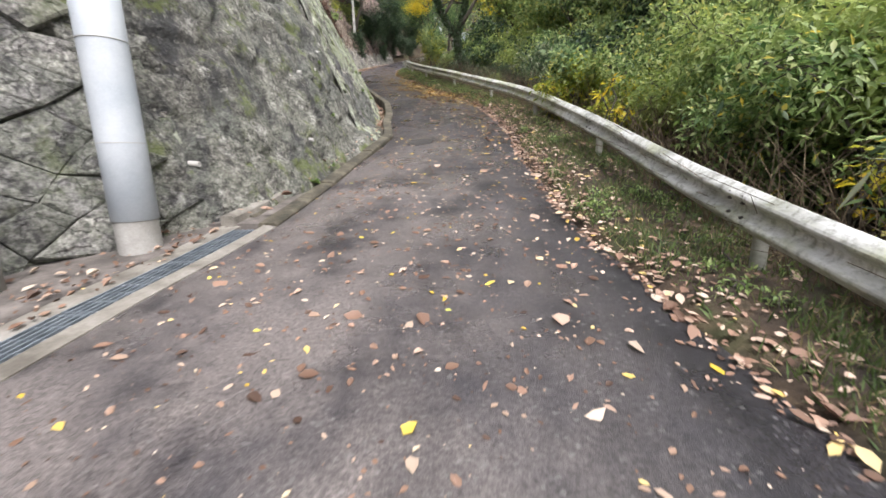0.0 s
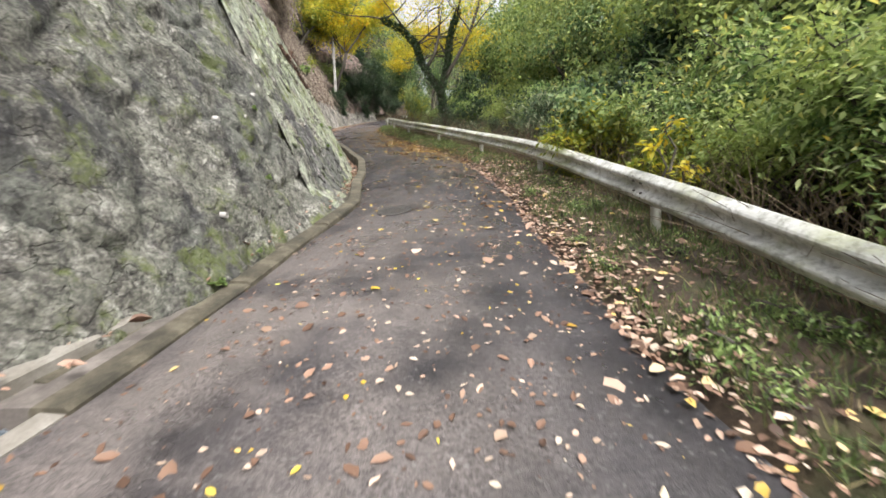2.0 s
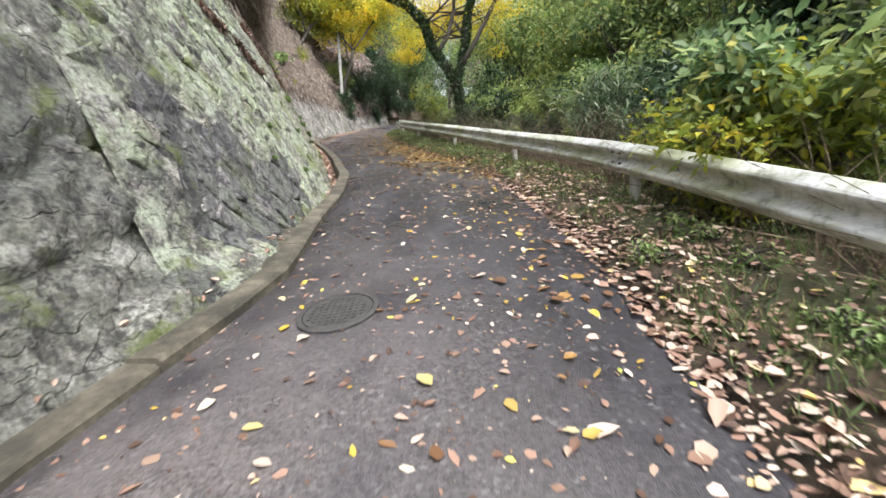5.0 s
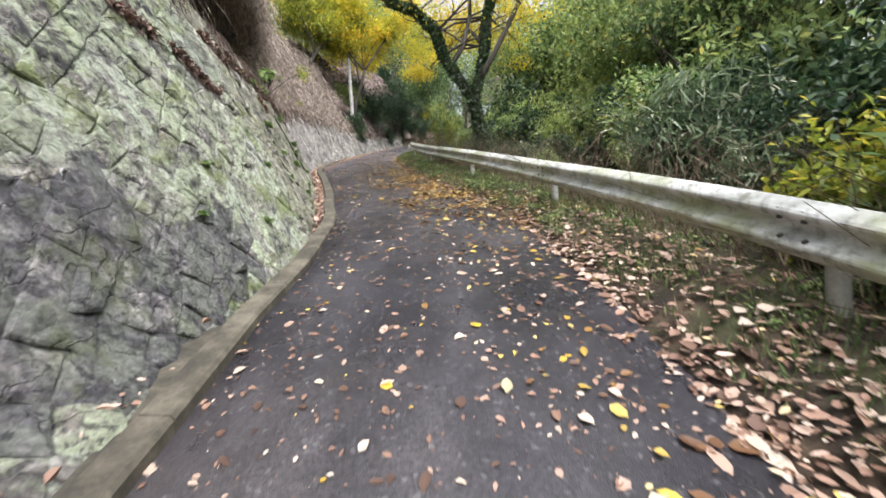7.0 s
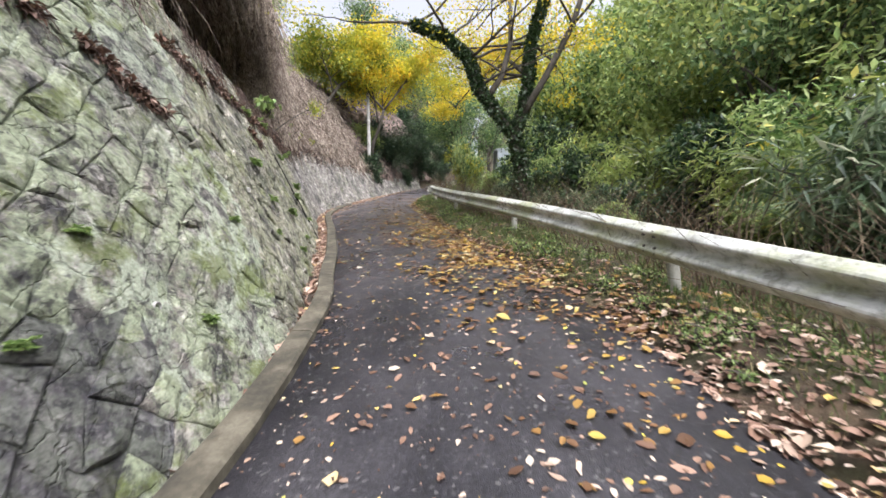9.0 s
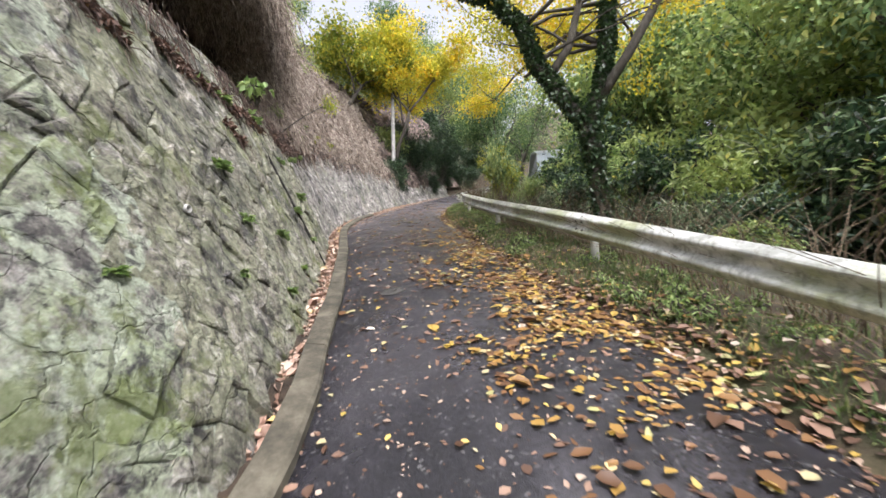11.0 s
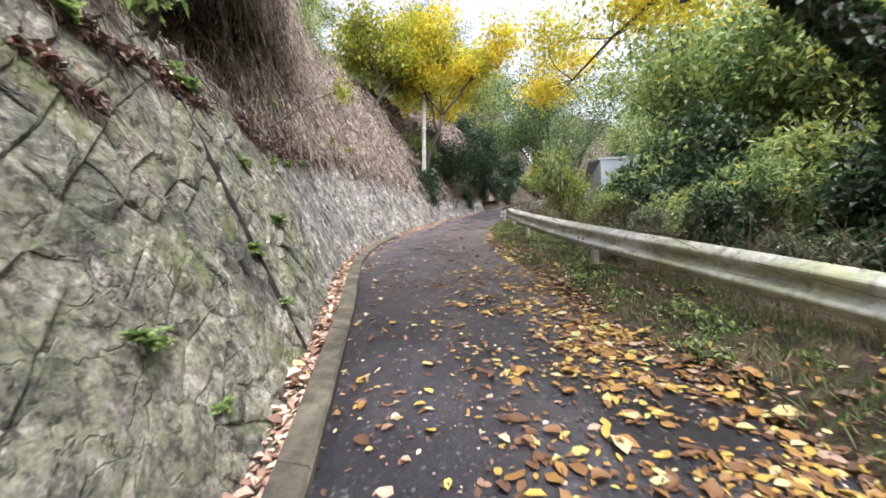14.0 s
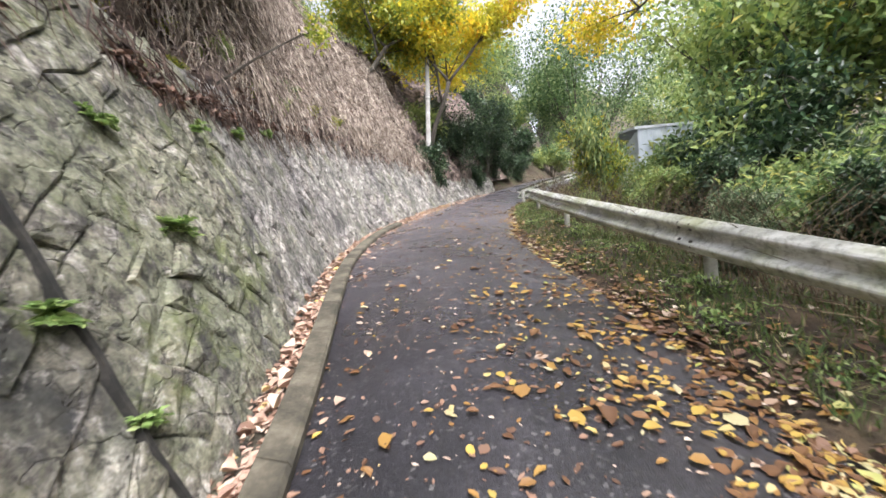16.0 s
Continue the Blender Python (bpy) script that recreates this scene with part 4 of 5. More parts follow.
def make_bush(name, at, size, leaf_mat, label, seed, leaf=0.09, count=6000, group="", aspect=0.45, stems=16, cat="bush", droop=0.25, low=0.18):
    """Shrub: arching stems, leaves in sprays along them."""
    rng = random.Random(seed)
    nrng = np.random.default_rng(seed)
    t = root(name, at, label, cat, group)
    V, F, P, H = [], [], [], []
    per = count // (stems * 9)
    for s in range(stems):
        a = rng.uniform(0, 6.28)
        reach = rng.uniform(0.3, 1.0)
        out = Vector((math.cos(a) * size[0] * reach, math.sin(a) * size[1] * reach, 0))
        base = Vector((out.x * 0.25, out.y * 0.25, -0.2))
        topz = size[2] * rng.uniform(0.55, 1.05) * (1.1 - 0.35 * reach)
        pts = []
        for i in range(6):
            q = i / 5
            pts.append(base + out * 0.75 * q**1.4 + Vector((rng.gauss(0, 0.05), rng.gauss(0, 0.05), topz * (1 - (1 - q) ** 1.7))))
        tube(pts, [0.022 * (1 - 0.13 * i) for i in range(6)], 4, V, F)
        for i in range(9):
            q = rng.uniform(low, 1.0)
            k = min(4, int(q * 5))
            c = pts[k].lerp(pts[k + 1], q * 5 - k)
            e = Vector((rng.gauss(0, 1), rng.gauss(0, 1), rng.gauss(0.1, 0.5))).normalized() * rng.uniform(0.15, 0.5) * size[0] * 0.6
            tube([c, c + e * 0.6, c + e + Vector((0, 0, -0.06))], [0.008, 0.006, 0.003], 3, V, F)
            u = nrng.uniform(0.1, 1.1, per)[:, None]
            pp = np.array(c) + u * np.array(e) + nrng.normal(size=(per, 3)) * 0.10 * size[0]
            P.append(pp)
            H.append(np.tile(np.array(e.normalized()), (per, 1)))
    part("branchwork", mesh_of("branchwork", V, F, M_BARK), t)
    P, H = np.concatenate(P), np.concatenate(H)
    part("foliage", leaf_cloud("foliage", P, leaf_mat, leaf, leaf * aspect, droop, H * 0.7, 0.7, rng=nrng), t)
    return t


# ivy-clad forked tree behind the rail
IX, IY = 1.03, 20.2
IZ = terrain(IX, IY)
ivy = root("ivy_tree", (IX, IY, IZ), "forked dark tree wrapped in ivy with thin yellow autumn leaves", "tree")
r1 = random.Random(3)
V, F, tips = [], [], []
fork = Vector((-0.15, -0.2, 6.9 - IZ))
trunk_pts = [Vector((0.1, 0, -0.6)), Vector((0.05, 0.02, 0.6)), Vector((-0.05, -0.1, 1.5)), fork]
tube(trunk_pts, [0.2, 0.14, 0.12, 0.13], 12, V, F)
arm_a = [fork, fork + Vector((-0.35, 0.1, 0.55)), fork + Vector((-0.75, 0.2, 1.25)), fork + Vector((-0.95, 0.3, 2.0)), fork + Vector((-1.5, 0.4, 2.7)), fork + Vector((-2.3, 0.6, 3.2))]
arm_b = [fork, fork + Vector((0.22, 0.0, 0.6)), fork + Vector((0.4, 0.1, 1.4)), fork + Vector((0.5, 0.3, 2.3)), fork + Vector((0.9, 0.4, 3.4))]
arm_c = [fork + Vector((0.1, 0, 0.3)), fork + Vector((0.65, -0.2, 1.1)), fork + Vector((1.3, -0.4, 2.2)), fork + Vector((1.8, -0.5, 3.6))]
arm_d = [fork + Vector((-0.6, 0.15, 0.9)), fork + Vector((-0.2, 0.2, 1.5)), fork + Vector((0.05, 0.4, 2.4)), fork + Vector((0.1, 0.5, 3.6))]
tube(arm_a, [0.12, 0.11, 0.1, 0.09, 0.07, 0.05], 9, V, F)
tube(arm_b, [0.12, 0.105, 0.095, 0.08, 0.06], 9, V, F)
tube(arm_c, [0.09, 0.075, 0.065, 0.05], 7, V, F)
tube(arm_d, [0.08, 0.07, 0.06, 0.05], 7, V, F)
for arm, rr in ((arm_a, 0.06), (arm_b, 0.06), (arm_c, 0.045), (arm_d, 0.045)):
    for k in range(2, len(arm)):
        for q in range(2):
            a = r1.uniform(0, 6.28)
            limb(arm[k], (math.cos(a), math.sin(a), 0.35), 1.7, rr * 0.7, 2, r1, V, F, tips, 0.3, 0.08, (1, 2))
arm_e = [fork + Vector((0.35, 0.1, 1.4)), fork + Vector((0.1, 1.4, 2.5)), fork + Vector((-0.4, 2.9, 3.0)), fork + Vector((-0.9, 4.2, 3.2)), fork + Vector((-1.5, 5.4, 3.1))]
tips_e = []
tube(arm_e, [0.06, 0.05, 0.04, 0.03, 0.015], 6, V, F)
for k in range(1, 5):
    for q in range(2 + 2 * (k > 1)):
        a = r1.uniform(0, 6.28)
        limb(arm_e[k], (math.cos(a), math.sin(a), 0.3), 0.9, 0.016, 1, r1, V, F, tips_e, 0.3, 0.06, (1, 2))
part("trunk", mesh_of("trunk", V, F, M_BARK, True), ivy)
nr = np.random.default_rng(11)
P = []
for pts, w in ((trunk_pts[1:], 0.16), (arm_a, 0.14), (arm_b, 0.13)):
    for a, b in zip(pts[:-1], pts[1:]):
        k = int(1500 * (b - a).length)
        u = nr.uniform(0, 1, k)[:, None]
        v = unit(nr.normal(size=(k, 3))) * w * nr.uniform(0.7, 1.15, k)[:, None]
        P.append(np.array(a) + u * np.array(b - a) + v)
part("ivy", leaf_cloud("ivy", np.concatenate(P), M_IVY, 0.075, 0.065, 0.5, rng=nr), ivy, "dark ivy round trunk and limbs")
P = np.concatenate([crown_points(tips, 18, 0.25, nr), crown_points(tips_e, 60, 0.26, nr)])
part("crown", leaf_cloud("crown", P, M_LEAF_YELLOW, 0.09, 0.05, 0.3, rng=nr), ivy, "sparse yellow and orange leaves")

make_tree("maple_tree", (-7.6, 38.5, road_h(38.5) + 1.6), 9.5, M_LEAF_YELLOW, "bright yellow autumn tree leaning over the lane", 21, 0.13, (1.6, -1.0), 0.25, 15000, 0.5, None, 3, 0.4)
make_tree("maple_tree", (-9.9, 35.0, road_h(35) + 5.4), 6.5, M_LEAF_LIME, "yellow-green tree on the bank over the lane", 22, 0.12, (1.5, 0.5), 0.24, 9000, 0.5, None, 3, 0.3)
make_bush("evergreen_shrub", (-6.3, 40.2, road_h(40.2) + 0.5), (2.3, 2.3, 5.4), M_LEAF_EVER, "dark evergreen shrub beside the lane", 31, 0.15, 11000, low=0.35)
make_bush("evergreen_shrub", (-5.3, 44.0, road_h(44) + 0.5), (2.3, 2.3, 5.4), M_LEAF_EVER, "tall dark evergreen shrub beside the lane", 32, 0.16, 11000, low=0.35)
make_tree("roadside_tree", (-0.7, 34.6, terrain(-0.7, 34.6)), 7.2, M_LEAF_DARK, "slender grey-green tree with several stems behind the rail end", 41, 0.09, (0.3, 0.2), 0.12, 14000, 0.5)
make_tree("roadside_tree", (0.9, 39.5, terrain(0.9, 39.5)), 8.5, M_LEAF_DARK, "dark green tree behind the rail end", 42, 0.12, (0.2, -0.2), 0.14, 9000, 0.55)
make_bush("yellowing_bush", (-0.4, 31.2, terrain(-0.4, 31.2)), (1.0, 1.0, 3.4), M_LEAF_LIME, "bush with green and orange autumn leaves", 33, 0.1, 5000)

# woodland on the valley side
wood = [(M_LEAF_MID, 0.15, "green"), (M_LEAF_MIX, 0.15, "bright green"), (M_LEAF_DARK, 0.16, "dark green")]
protos = []
for k, (mt, lf, cn) in enumerate(wood):
    protos.append(make_tree("woodland_tree", (9 + k * 2, 12 + k * 17, terrain(9 + k * 2, 12 + k * 17)), 9.0, mt, "%s broadleaf tree in the wood" % cn, 50 + k, 0.12, (0.3, 0.2), lf * 1.5, 5500, 0.6, None, 3, 0.3, "trees of the wood"))
rw = random.Random(9)
for k in range(30):
    y = rw.uniform(-4, 60)
    x = (rail_x(min(y, 32)) if y < 40 else right_edge(y)) + 7.5 + rw.expovariate(1 / 6.0)
    if y > 18 and x < 6 and y < 40 and abs(x - (-0.9 + (y - 19) * 0.18)) < 2.4:
        continue
    s = rw.uniform(0.75, 1.3)
    copy_thing(protos[(0, 1, 1)[k % 3]] if y > 18 else protos[2 * (k % 2)], pose(x, y, terrain(x, y), 0, 0, rw.uniform(0, 360)) @ Matrix.Scale(s, 4))
for k in range(10):
    y = -3 + 2.7 * k + rw.uniform(-0.5, 0.5)
    x = rail_x(y) + (6.2 if y < 9 else 5.4 + 0.15 * (y - 9)) + rw.uniform(-0.5, 0.8)
    copy_thing(protos[(0, 1, 0)[k % 3]], pose(x, y, terrain(x, y), 0, 0, rw.uniform(0, 360)) @ Matrix.Scale(rw.uniform(0.75, 0.95), 4))
for k in range(14):
    y = -6 + 3.2 * k + rw.uniform(-1, 1)
    x = rail_x(min(y, 32)) + rw.uniform(10, 14)
    copy_thing(protos[k % 3], pose(x, y, terrain(x, y), 0, 0, rw.uniform(0, 360)) @ Matrix.Scale(rw.uniform(1.2, 1.5), 4))
for k in range(9):
    y = rw.uniform(24, 58)
    x = wall_foot(y) - 7.5 - rw.expovariate(1 / 5.0)
    copy_thing(protos[(k * 2 + 1) % 3], pose(x, y, bank_z(x, y), 0, 0, rw.uniform(0, 360)) @ Matrix.Scale(rw.uniform(0.7, 1.1), 4))
for k in range(16):
    y = rw.uniform(48, 75)
    x = mid_x(50) + rw.uniform(-16, 16)
    if abs(x - mid_x(y)) < 4.2:
        continue
    copy_thing(protos[k % 3], pose(x, y, terrain(x, y), 0, 0, rw.uniform(0, 360)) @ Matrix.Scale(rw.uniform(0.8, 1.4), 4))

# hedge-like growth behind the rail
b_mix = make_bush("bush", (4.2, 4.6, terrain(4.2, 4.6)), (1.3, 1.3, 2.3), M_LEAF_MIX, "dense bright green leafy bush behind the rail", 61, 0.15, 6000, "bushes behind the rail", 0.32)
b_bam = make_bush("bamboo_grass", (3.9, 1.8, terrain(3.9, 1.8)), (1.2, 1.2, 2.0), M_BAMBOO, "clump of long-leaved bamboo grass behind the rail", 62, 0.28, 4200, "bamboo grass behind the rail", 0.13, 18, "bamboo grass", 0.55)
b_mid = make_bush("bush", (3.6, 10.5, terrain(3.6, 10.5)), (1.2, 1.2, 1.9), M_LEAF_MID, "green leafy bush behind the rail", 63, 0.16, 4600, "bushes behind the rail", low=0.5)
b_lime = make_bush("bush", (3.9, 8.4, terrain(3.9, 8.4)), (0.9, 0.9, 1.5), M_LEAF_LIME, "yellow-green autumn bush behind the rail", 64, 0.11, 3500, "bushes behind the rail")
b_dark = make_bush("bush", (4.6, 12.5, terrain(4.6, 12.5)), (1.3, 1.3, 2.2), M_LEAF_EVER, "dark leafy bush behind the rail", 65, 0.15, 4600, "bushes behind the rail", low=0.45)
b_over = make_bush("overhanging_bush", (4.8, 6.4, terrain(4.8, 6.4)), (1.7, 1.7, 2.7), M_LEAF_MIX, "bright green bush arching over the rail above dark bare stems", 76, 0.12, 8000, "bushes behind the rail", 0.34, 20, "bush", 0.3, 0.64)
for x, y, s in ((4.4, 2.0, 0.95), (4.9, 3.7, 1.1), (4.6, 5.0, 0.95), (4.8, 8.0, 0.95), (5.6, 5.4, 1.3), (5.6, 2.2, 1.25), (5.9, 8.6, 1.25), (4.4, 0.0, 0.9), (4.9, -1.5, 1.0), (6.9, 3.8, 1.5), (7.0, 7.2, 1.5)):
    copy_thing(b_over, pose(x, y, terrain(x, y), 0, 0, 83 * y) @ Matrix.Scale(s, 4))
copy_thing(b_lime, pose(3.3, 10.4, terrain(3.3, 10.4), 0, 0, 10) @ Matrix.Scale(1.15, 4))
kinds = [b_dark, b_bam, b_mid, b_dark, b_bam, b_lime]
for k in range(86):
    y = -3.5 + 0.46 * k + rw.uniform(-0.4, 0.4)
    row = k % 4
    if y < 8.6 and row != 3:
        continue
    x = rail_x(min(y, 32.5)) + (1.15, 2.3, 3.7, 5.6)[row] + rw.uniform(-0.2, 0.5)
    if y > 22 and abs(x - (-0.9 + (y - 14) * 0.115)) < 0.5 and row:
        continue
    if row == 0 and k % 3:
        continue
    src = (b_mid, b_dark, b_mid, b_bam, b_dark, b_mix)[rw.randrange(6)] if y > 17 else kinds[rw.randrange(6)] if y > 8 else (b_mix, b_mix, b_bam)[rw.randrange(3)]
    s = rw.uniform(0.75, 1.1) * (0.75, 1.05, 1.45, 1.9)[row]
    if y > 17:
        s *= (0.55, 0.65, 0.75, 0.9)[row]
    copy_thing(src, pose(x, y, terrain(x, y), 0, 0, rw.uniform(0, 360)) @ Matrix.Scale(s, 4))
copy_thing(b_lime, pose(3.5, 12.3, terrain(3.5, 12.3), 0, 0, 40) @ Matrix.Scale(1.0, 4))
make_bush("autumn_sprig", (3.0, 7.2, terrain(3.0, 7.2)), (0.4, 0.4, 1.6), M_LEAF_YELLOW, "thin shrub with orange-yellow autumn leaves behind the rail", 69, 0.12, 72, "", 0.5, 4, "bush", 0.3, 0.75)
make_bush("autumn_sprig", (3.3, 3.4, terrain(3.3, 3.4)), (0.5, 0.5, 1.3), M_LEAF_YELLOW, "small shrub with a few yellow leaves behind the rail", 70, 0.10, 110, "", 0.5, 4, "bush", 0.3, 0.6)

# growth along the far bend and on the bank
e_dark = make_bush("evergreen_shrub", (-6.6, 37.4, road_h(37.4) + 0.5), (1.3, 1.3, 2.6), M_LEAF_EVER, "dark evergreen shrub on the bank", 68, 0.16, 4600, "shrubs on the bank")
for k, (x, y, s) in enumerate(((-7.6, 41.2, 1.1), (-6.6, 43.6, 1.2), (-5.9, 46.5, 1.2), (-8.2, 39.0, 1.5), (-5.2, 49.5, 1.4), (-3.2, 53.0, 1.5), (-0.6, 57.0, 1.7), (-8.0, 46.0, 1.9), (-7.0, 51.0, 2.0), (-4.5, 57.0, 2.3), (6.2, 53.0, 1.6), (4.4, 47.0, 1.4), (2.4, 43.5, 1.1))):
    copy_thing(e_dark if k % 3 else b_mid, pose(x, y, max(terrain(x, y), road_h(y) - 0.2), 0, 0, 47 * k) @ Matrix.Scale(s, 4))
for k, (x, y, sc) in enumerate(((-5.3, 42.6, 0.8), (-4.9, 45.2, 0.85), (-4.3, 47.2, 0.9), (-3.4, 49.4, 0.9))):
    copy_thing(e_dark, pose(x, y, max(terrain(x, y), road_h(y)) - 0.3, 0, 0, 61 * k) @ Matrix.Scale(sc, 4))
for k in range(12):
    y = rw.uniform(22, 34)
    u = rw.uniform(0.6, 0.95)
    p = bank_pt(y, u)
    copy_thing((b_mid, b_lime, e_dark)[k % 3], pose(p[0] - 0.2, p[1], p[2] - 0.1, 0, 0, 77 * k) @ Matrix.Scale(rw.uniform(0.45, 0.8), 4))
for k in range(14):
    y = rw.uniform(22.5, 31)
    p = bank_pt(y, rw.uniform(0.02, 0.3))
    copy_thing((b_lime, b_mid)[k % 3 == 2], pose(p[0] + 0.03, p[1], p[2] - 0.03, 0, 0, 57 * k) @ Matrix.Scale(rw.uniform(0.16, 0.34), 4))
for x in (-0.4, 2.7):
    copy_thing(b_mid, pose(x, 31, terrain(x, 31), 0, 0, 60 * x) @ Matrix.Diagonal((0.65, 0.65, 1.85, 1)))
for x, y, s in ((3.4, 33.2, 1.6), (1.4, 32.8, 0.95), (0.9, 29.4, 0.75), (2.9, 29.0, 1.2), (1.9, 26.0, 0.75)):
    copy_thing(b_mid, pose(x, y, terrain(x, y), 0, 0, 90 * x) @ Matrix.Scale(s, 4))

# paved apron at the entrance
V, F = sheet(np.arange(-9, 5.2, 0.3), np.linspace(0, 1, 7), lambda y, k: (grate_x(y) - 0.34 + (wall_foot(y) - 0.4 - grate_x(y) + 0.34) * k, y, road_z(left_edge(y), y) + 0.012))
n = len(V)
V += [(x, y, z - 0.25) for x, y, z in V]
F += [(i * 7, (i + 1) * 7, n + (i + 1) * 7, n + i * 7) for i in range(n // 7 - 1)]
setting("apron", mesh_of("apron", V, F, M_APRON, True), "grey-brown silted concrete apron at an entrance", "pavement")

# ---- dry vines hanging over the bank ----
def vine_mass(name, y0, y1, count, label, seed, u0=0.12, u1=0.9, ln=(0.5, 1.9), skip=True):
    rng = random.Random(seed)
    V, F = [], []
    for k in range(count):
        y = rng.uniform(y0, y1)
        u = rng.uniform(u0, u1)
        if skip and 17.0 < y < 22.6 and u < 0.5:
            continue
        p = Vector(bank_pt(y, u)) + Vector((rng.uniform(0.0, 0.4), 0, 0))
        n = 4
        L = rng.uniform(*ln)
        q = p.copy()
        d = Vector((rng.uniform(0.0, 0.5), rng.gauss(0, 0.35), rng.uniform(-0.6, 0.3)))
        pts = [q.copy()]
        for i in range(n):
            d = (d + Vector((rng.gauss(0, 0.12), rng.gauss(0, 0.18), -0.45))).normalized()
            q = q + d * L / n
            pts.append(q.copy())
        r = rng.uniform(0.005, 0.012) * (2.0 if rng.random() < 0.06 else 1)
        tube(pts, [r, r, r * 0.8, r * 0.6, r * 0.3], 3, V, F)
    return tagged(new(name, mesh_of(name, V, F, M_VINE)), label, "vines", kind="stuff")


vine_mass("dry_vines", 15.5, 36, 6500, "tangle of dry brown vines hanging over the bank", 71)
vine_mass("dry_vines", 17.5, 26, 4500, "fringe of dry roots and vines over a dark hollow", 72, 0.5, 0.72, (0.5, 1.7), False)
vine_mass("dry_vines", 24, 36, 6500, "pale dry vines draped down the bank", 73, 0.14, 0.9, (0.8, 2.2), False)


# ---- roots and leaf debris spilling over the wall's top ----
def wall_roots(y0, y1, count, seed, drop):
    rng = random.Random(seed)
    V, F = [], []
    for k in range(count):
        y = rng.uniform(y0, y1)
        if fbm(y * 0.9, seed, 2.0, 2) < rng.uniform(-0.35, 0.25):
            continue
        h = wall_top(y) + rng.uniform(-0.25, 0.2)
        L = rng.uniform(*drop)
        pts = []
        for i in range(5):
            y += rng.gauss(0.0, 0.06) + 0.03
            pts.append(wall_point(y, h - L * i / 4, rng.uniform(0.03, 0.12)))
        r = rng.uniform(0.004, 0.012)
        tube(pts, [r, r, r * 0.8, r * 0.6, r * 0.3], 3, V, F)
    return tagged(new("wall_roots", mesh_of("wall_roots", V, F, M_ROOT)), "dark roots and dead stems trailing over the wall's top", "roots", kind="stuff")


wall_roots(15, 24.5, 420, 91, (0.2, 0.7))
wall_roots(23, 33, 400, 92, (0.2, 0.8))


def debris_clump(y, h, length, fall, seed):
    """Dead leaves and roots caught on a ledge of the wall, running down along it."""
    rng = random.Random(seed)
    nrng = np.random.default_rng(seed)
    at = wall_point(y, h, 0.03)
    c = root("debris_clump", at, "clump of dead brown leaves and roots caught on the wall", "debris", "debris on the wall")
    V, F, P = [], [], []
    for k in range(int(46 * length)):
        u = rng.random()
        yy, hh = y + u * length + rng.gauss(0, 0.04), h - u * fall + rng.gauss(0, 0.05)
        p = wall_point(yy, hh, 0.03) - at
        d = Vector((rng.uniform(0.2, 0.8), rng.gauss(0.3, 0.5), rng.gauss(-0.5, 0.5))) * rng.uniform(0.08, 0.28)
        tube([p, p + d * 0.6, p + d + Vector((0, 0, -0.08))], [0.006, 0.005, 0.002], 3, V, F)
    part("root_tuft", mesh_of("root_tuft", V, F, M_ROOT), c, "dark trailing roots")
    for k in range(int(420 * length)):
        u = rng.random()
        yy, hh = y + u * length, h - u * fall + rng.gauss(0, 0.07) * (1.2 - abs(2 * u - 1))
        P.append(np.array(wall_point(yy, hh, rng.uniform(0.0, 0.09)) - at))
    tagged(part("leaf_litter", leaf_cloud("leaf_litter", np.array(P), M_DEBRIS, 0.085, 0.045, 0.4, rng=nrng), c), "dead brown leaves", kind="stuff")
    return c


for k, (y, h, ln, fall) in enumerate(((13.0, 3.35, 0.8, 0.3), (14.1, 3.0, 0.9, 0.6), (15.6, 3.5, 0.9, 0.4), (17.2, 3.45, 1.0, 0.35), (18.2, 3.15, 1.1, 0.3), (19.3, 3.0, 1.2, 0.3), (18.3, 2.6, 0.5, 0.3), (21.4, 2.75, 0.9, 0.25), (22.6, 2.65, 1.3, 0.1), (24.6, 2.7, 1.2, 0.0), (26.5, 2.8, 1.5, 0.1))):
    debris_clump(y, h, ln, fall, 300 + k)

nr = np.random.default_rng(77)
P = []
for k in range(5200):
    y, u = nr.uniform(21.5, 36), nr.uniform(0.0, 0.5) ** 1.2
    if fbm(y * 0.8, u * 5, 40, 3) > nr.uniform(-0.2, 0.3):
        P.append(np.array(bank_pt(y, u)) + np.array((nr.uniform(0.0, 0.15), 0, 0)))
tagged(new("bank_leaves", leaf_cloud("bank_leaves", np.array(P), M_DEBRIS, 0.11, 0.06, 0.5, rng=nr)), "dead brown leaves caught on the bank", "fallen leaves", kind="stuff")

# ---- expansion joint in the masonry ----
V, F = sweep(list(np.linspace(-0.1, 3.0, 32)), lambda h: [tuple(wall_point(20.68 - 0.27 * h + 0.02 * noise.noise(Vector((h * 4, 0, 0))) + dy, h, o)) for dy, o in ((-0.016, -0.1), (0.016, -0.1), (0.014, 0.055), (-0.014, 0.055))])
setting("joint_strip", mesh_of("joint_strip", V, F, M_JOINT), "dark weedy expansion joint in the wall", "joint")

# ---- raised slab at the end of the drain ----
V, F = sweep(list(np.linspace(4.9, 6.0, 8)), lambda y: [(-2.63 + 0.19 * (y - 4.9) + o, y, road_z(left_edge(y), y) + z) for o, z in ((-0.08, -0.1), (0.08, -0.1), (0.08, 0.13), (0.06, 0.15), (-0.06, 0.155), (-0.08, 0.14))])
setting("drain_slab", mesh_of("drain_slab", V, F, M_CONC), "pale raised concrete slab at the drain's end", "slab")

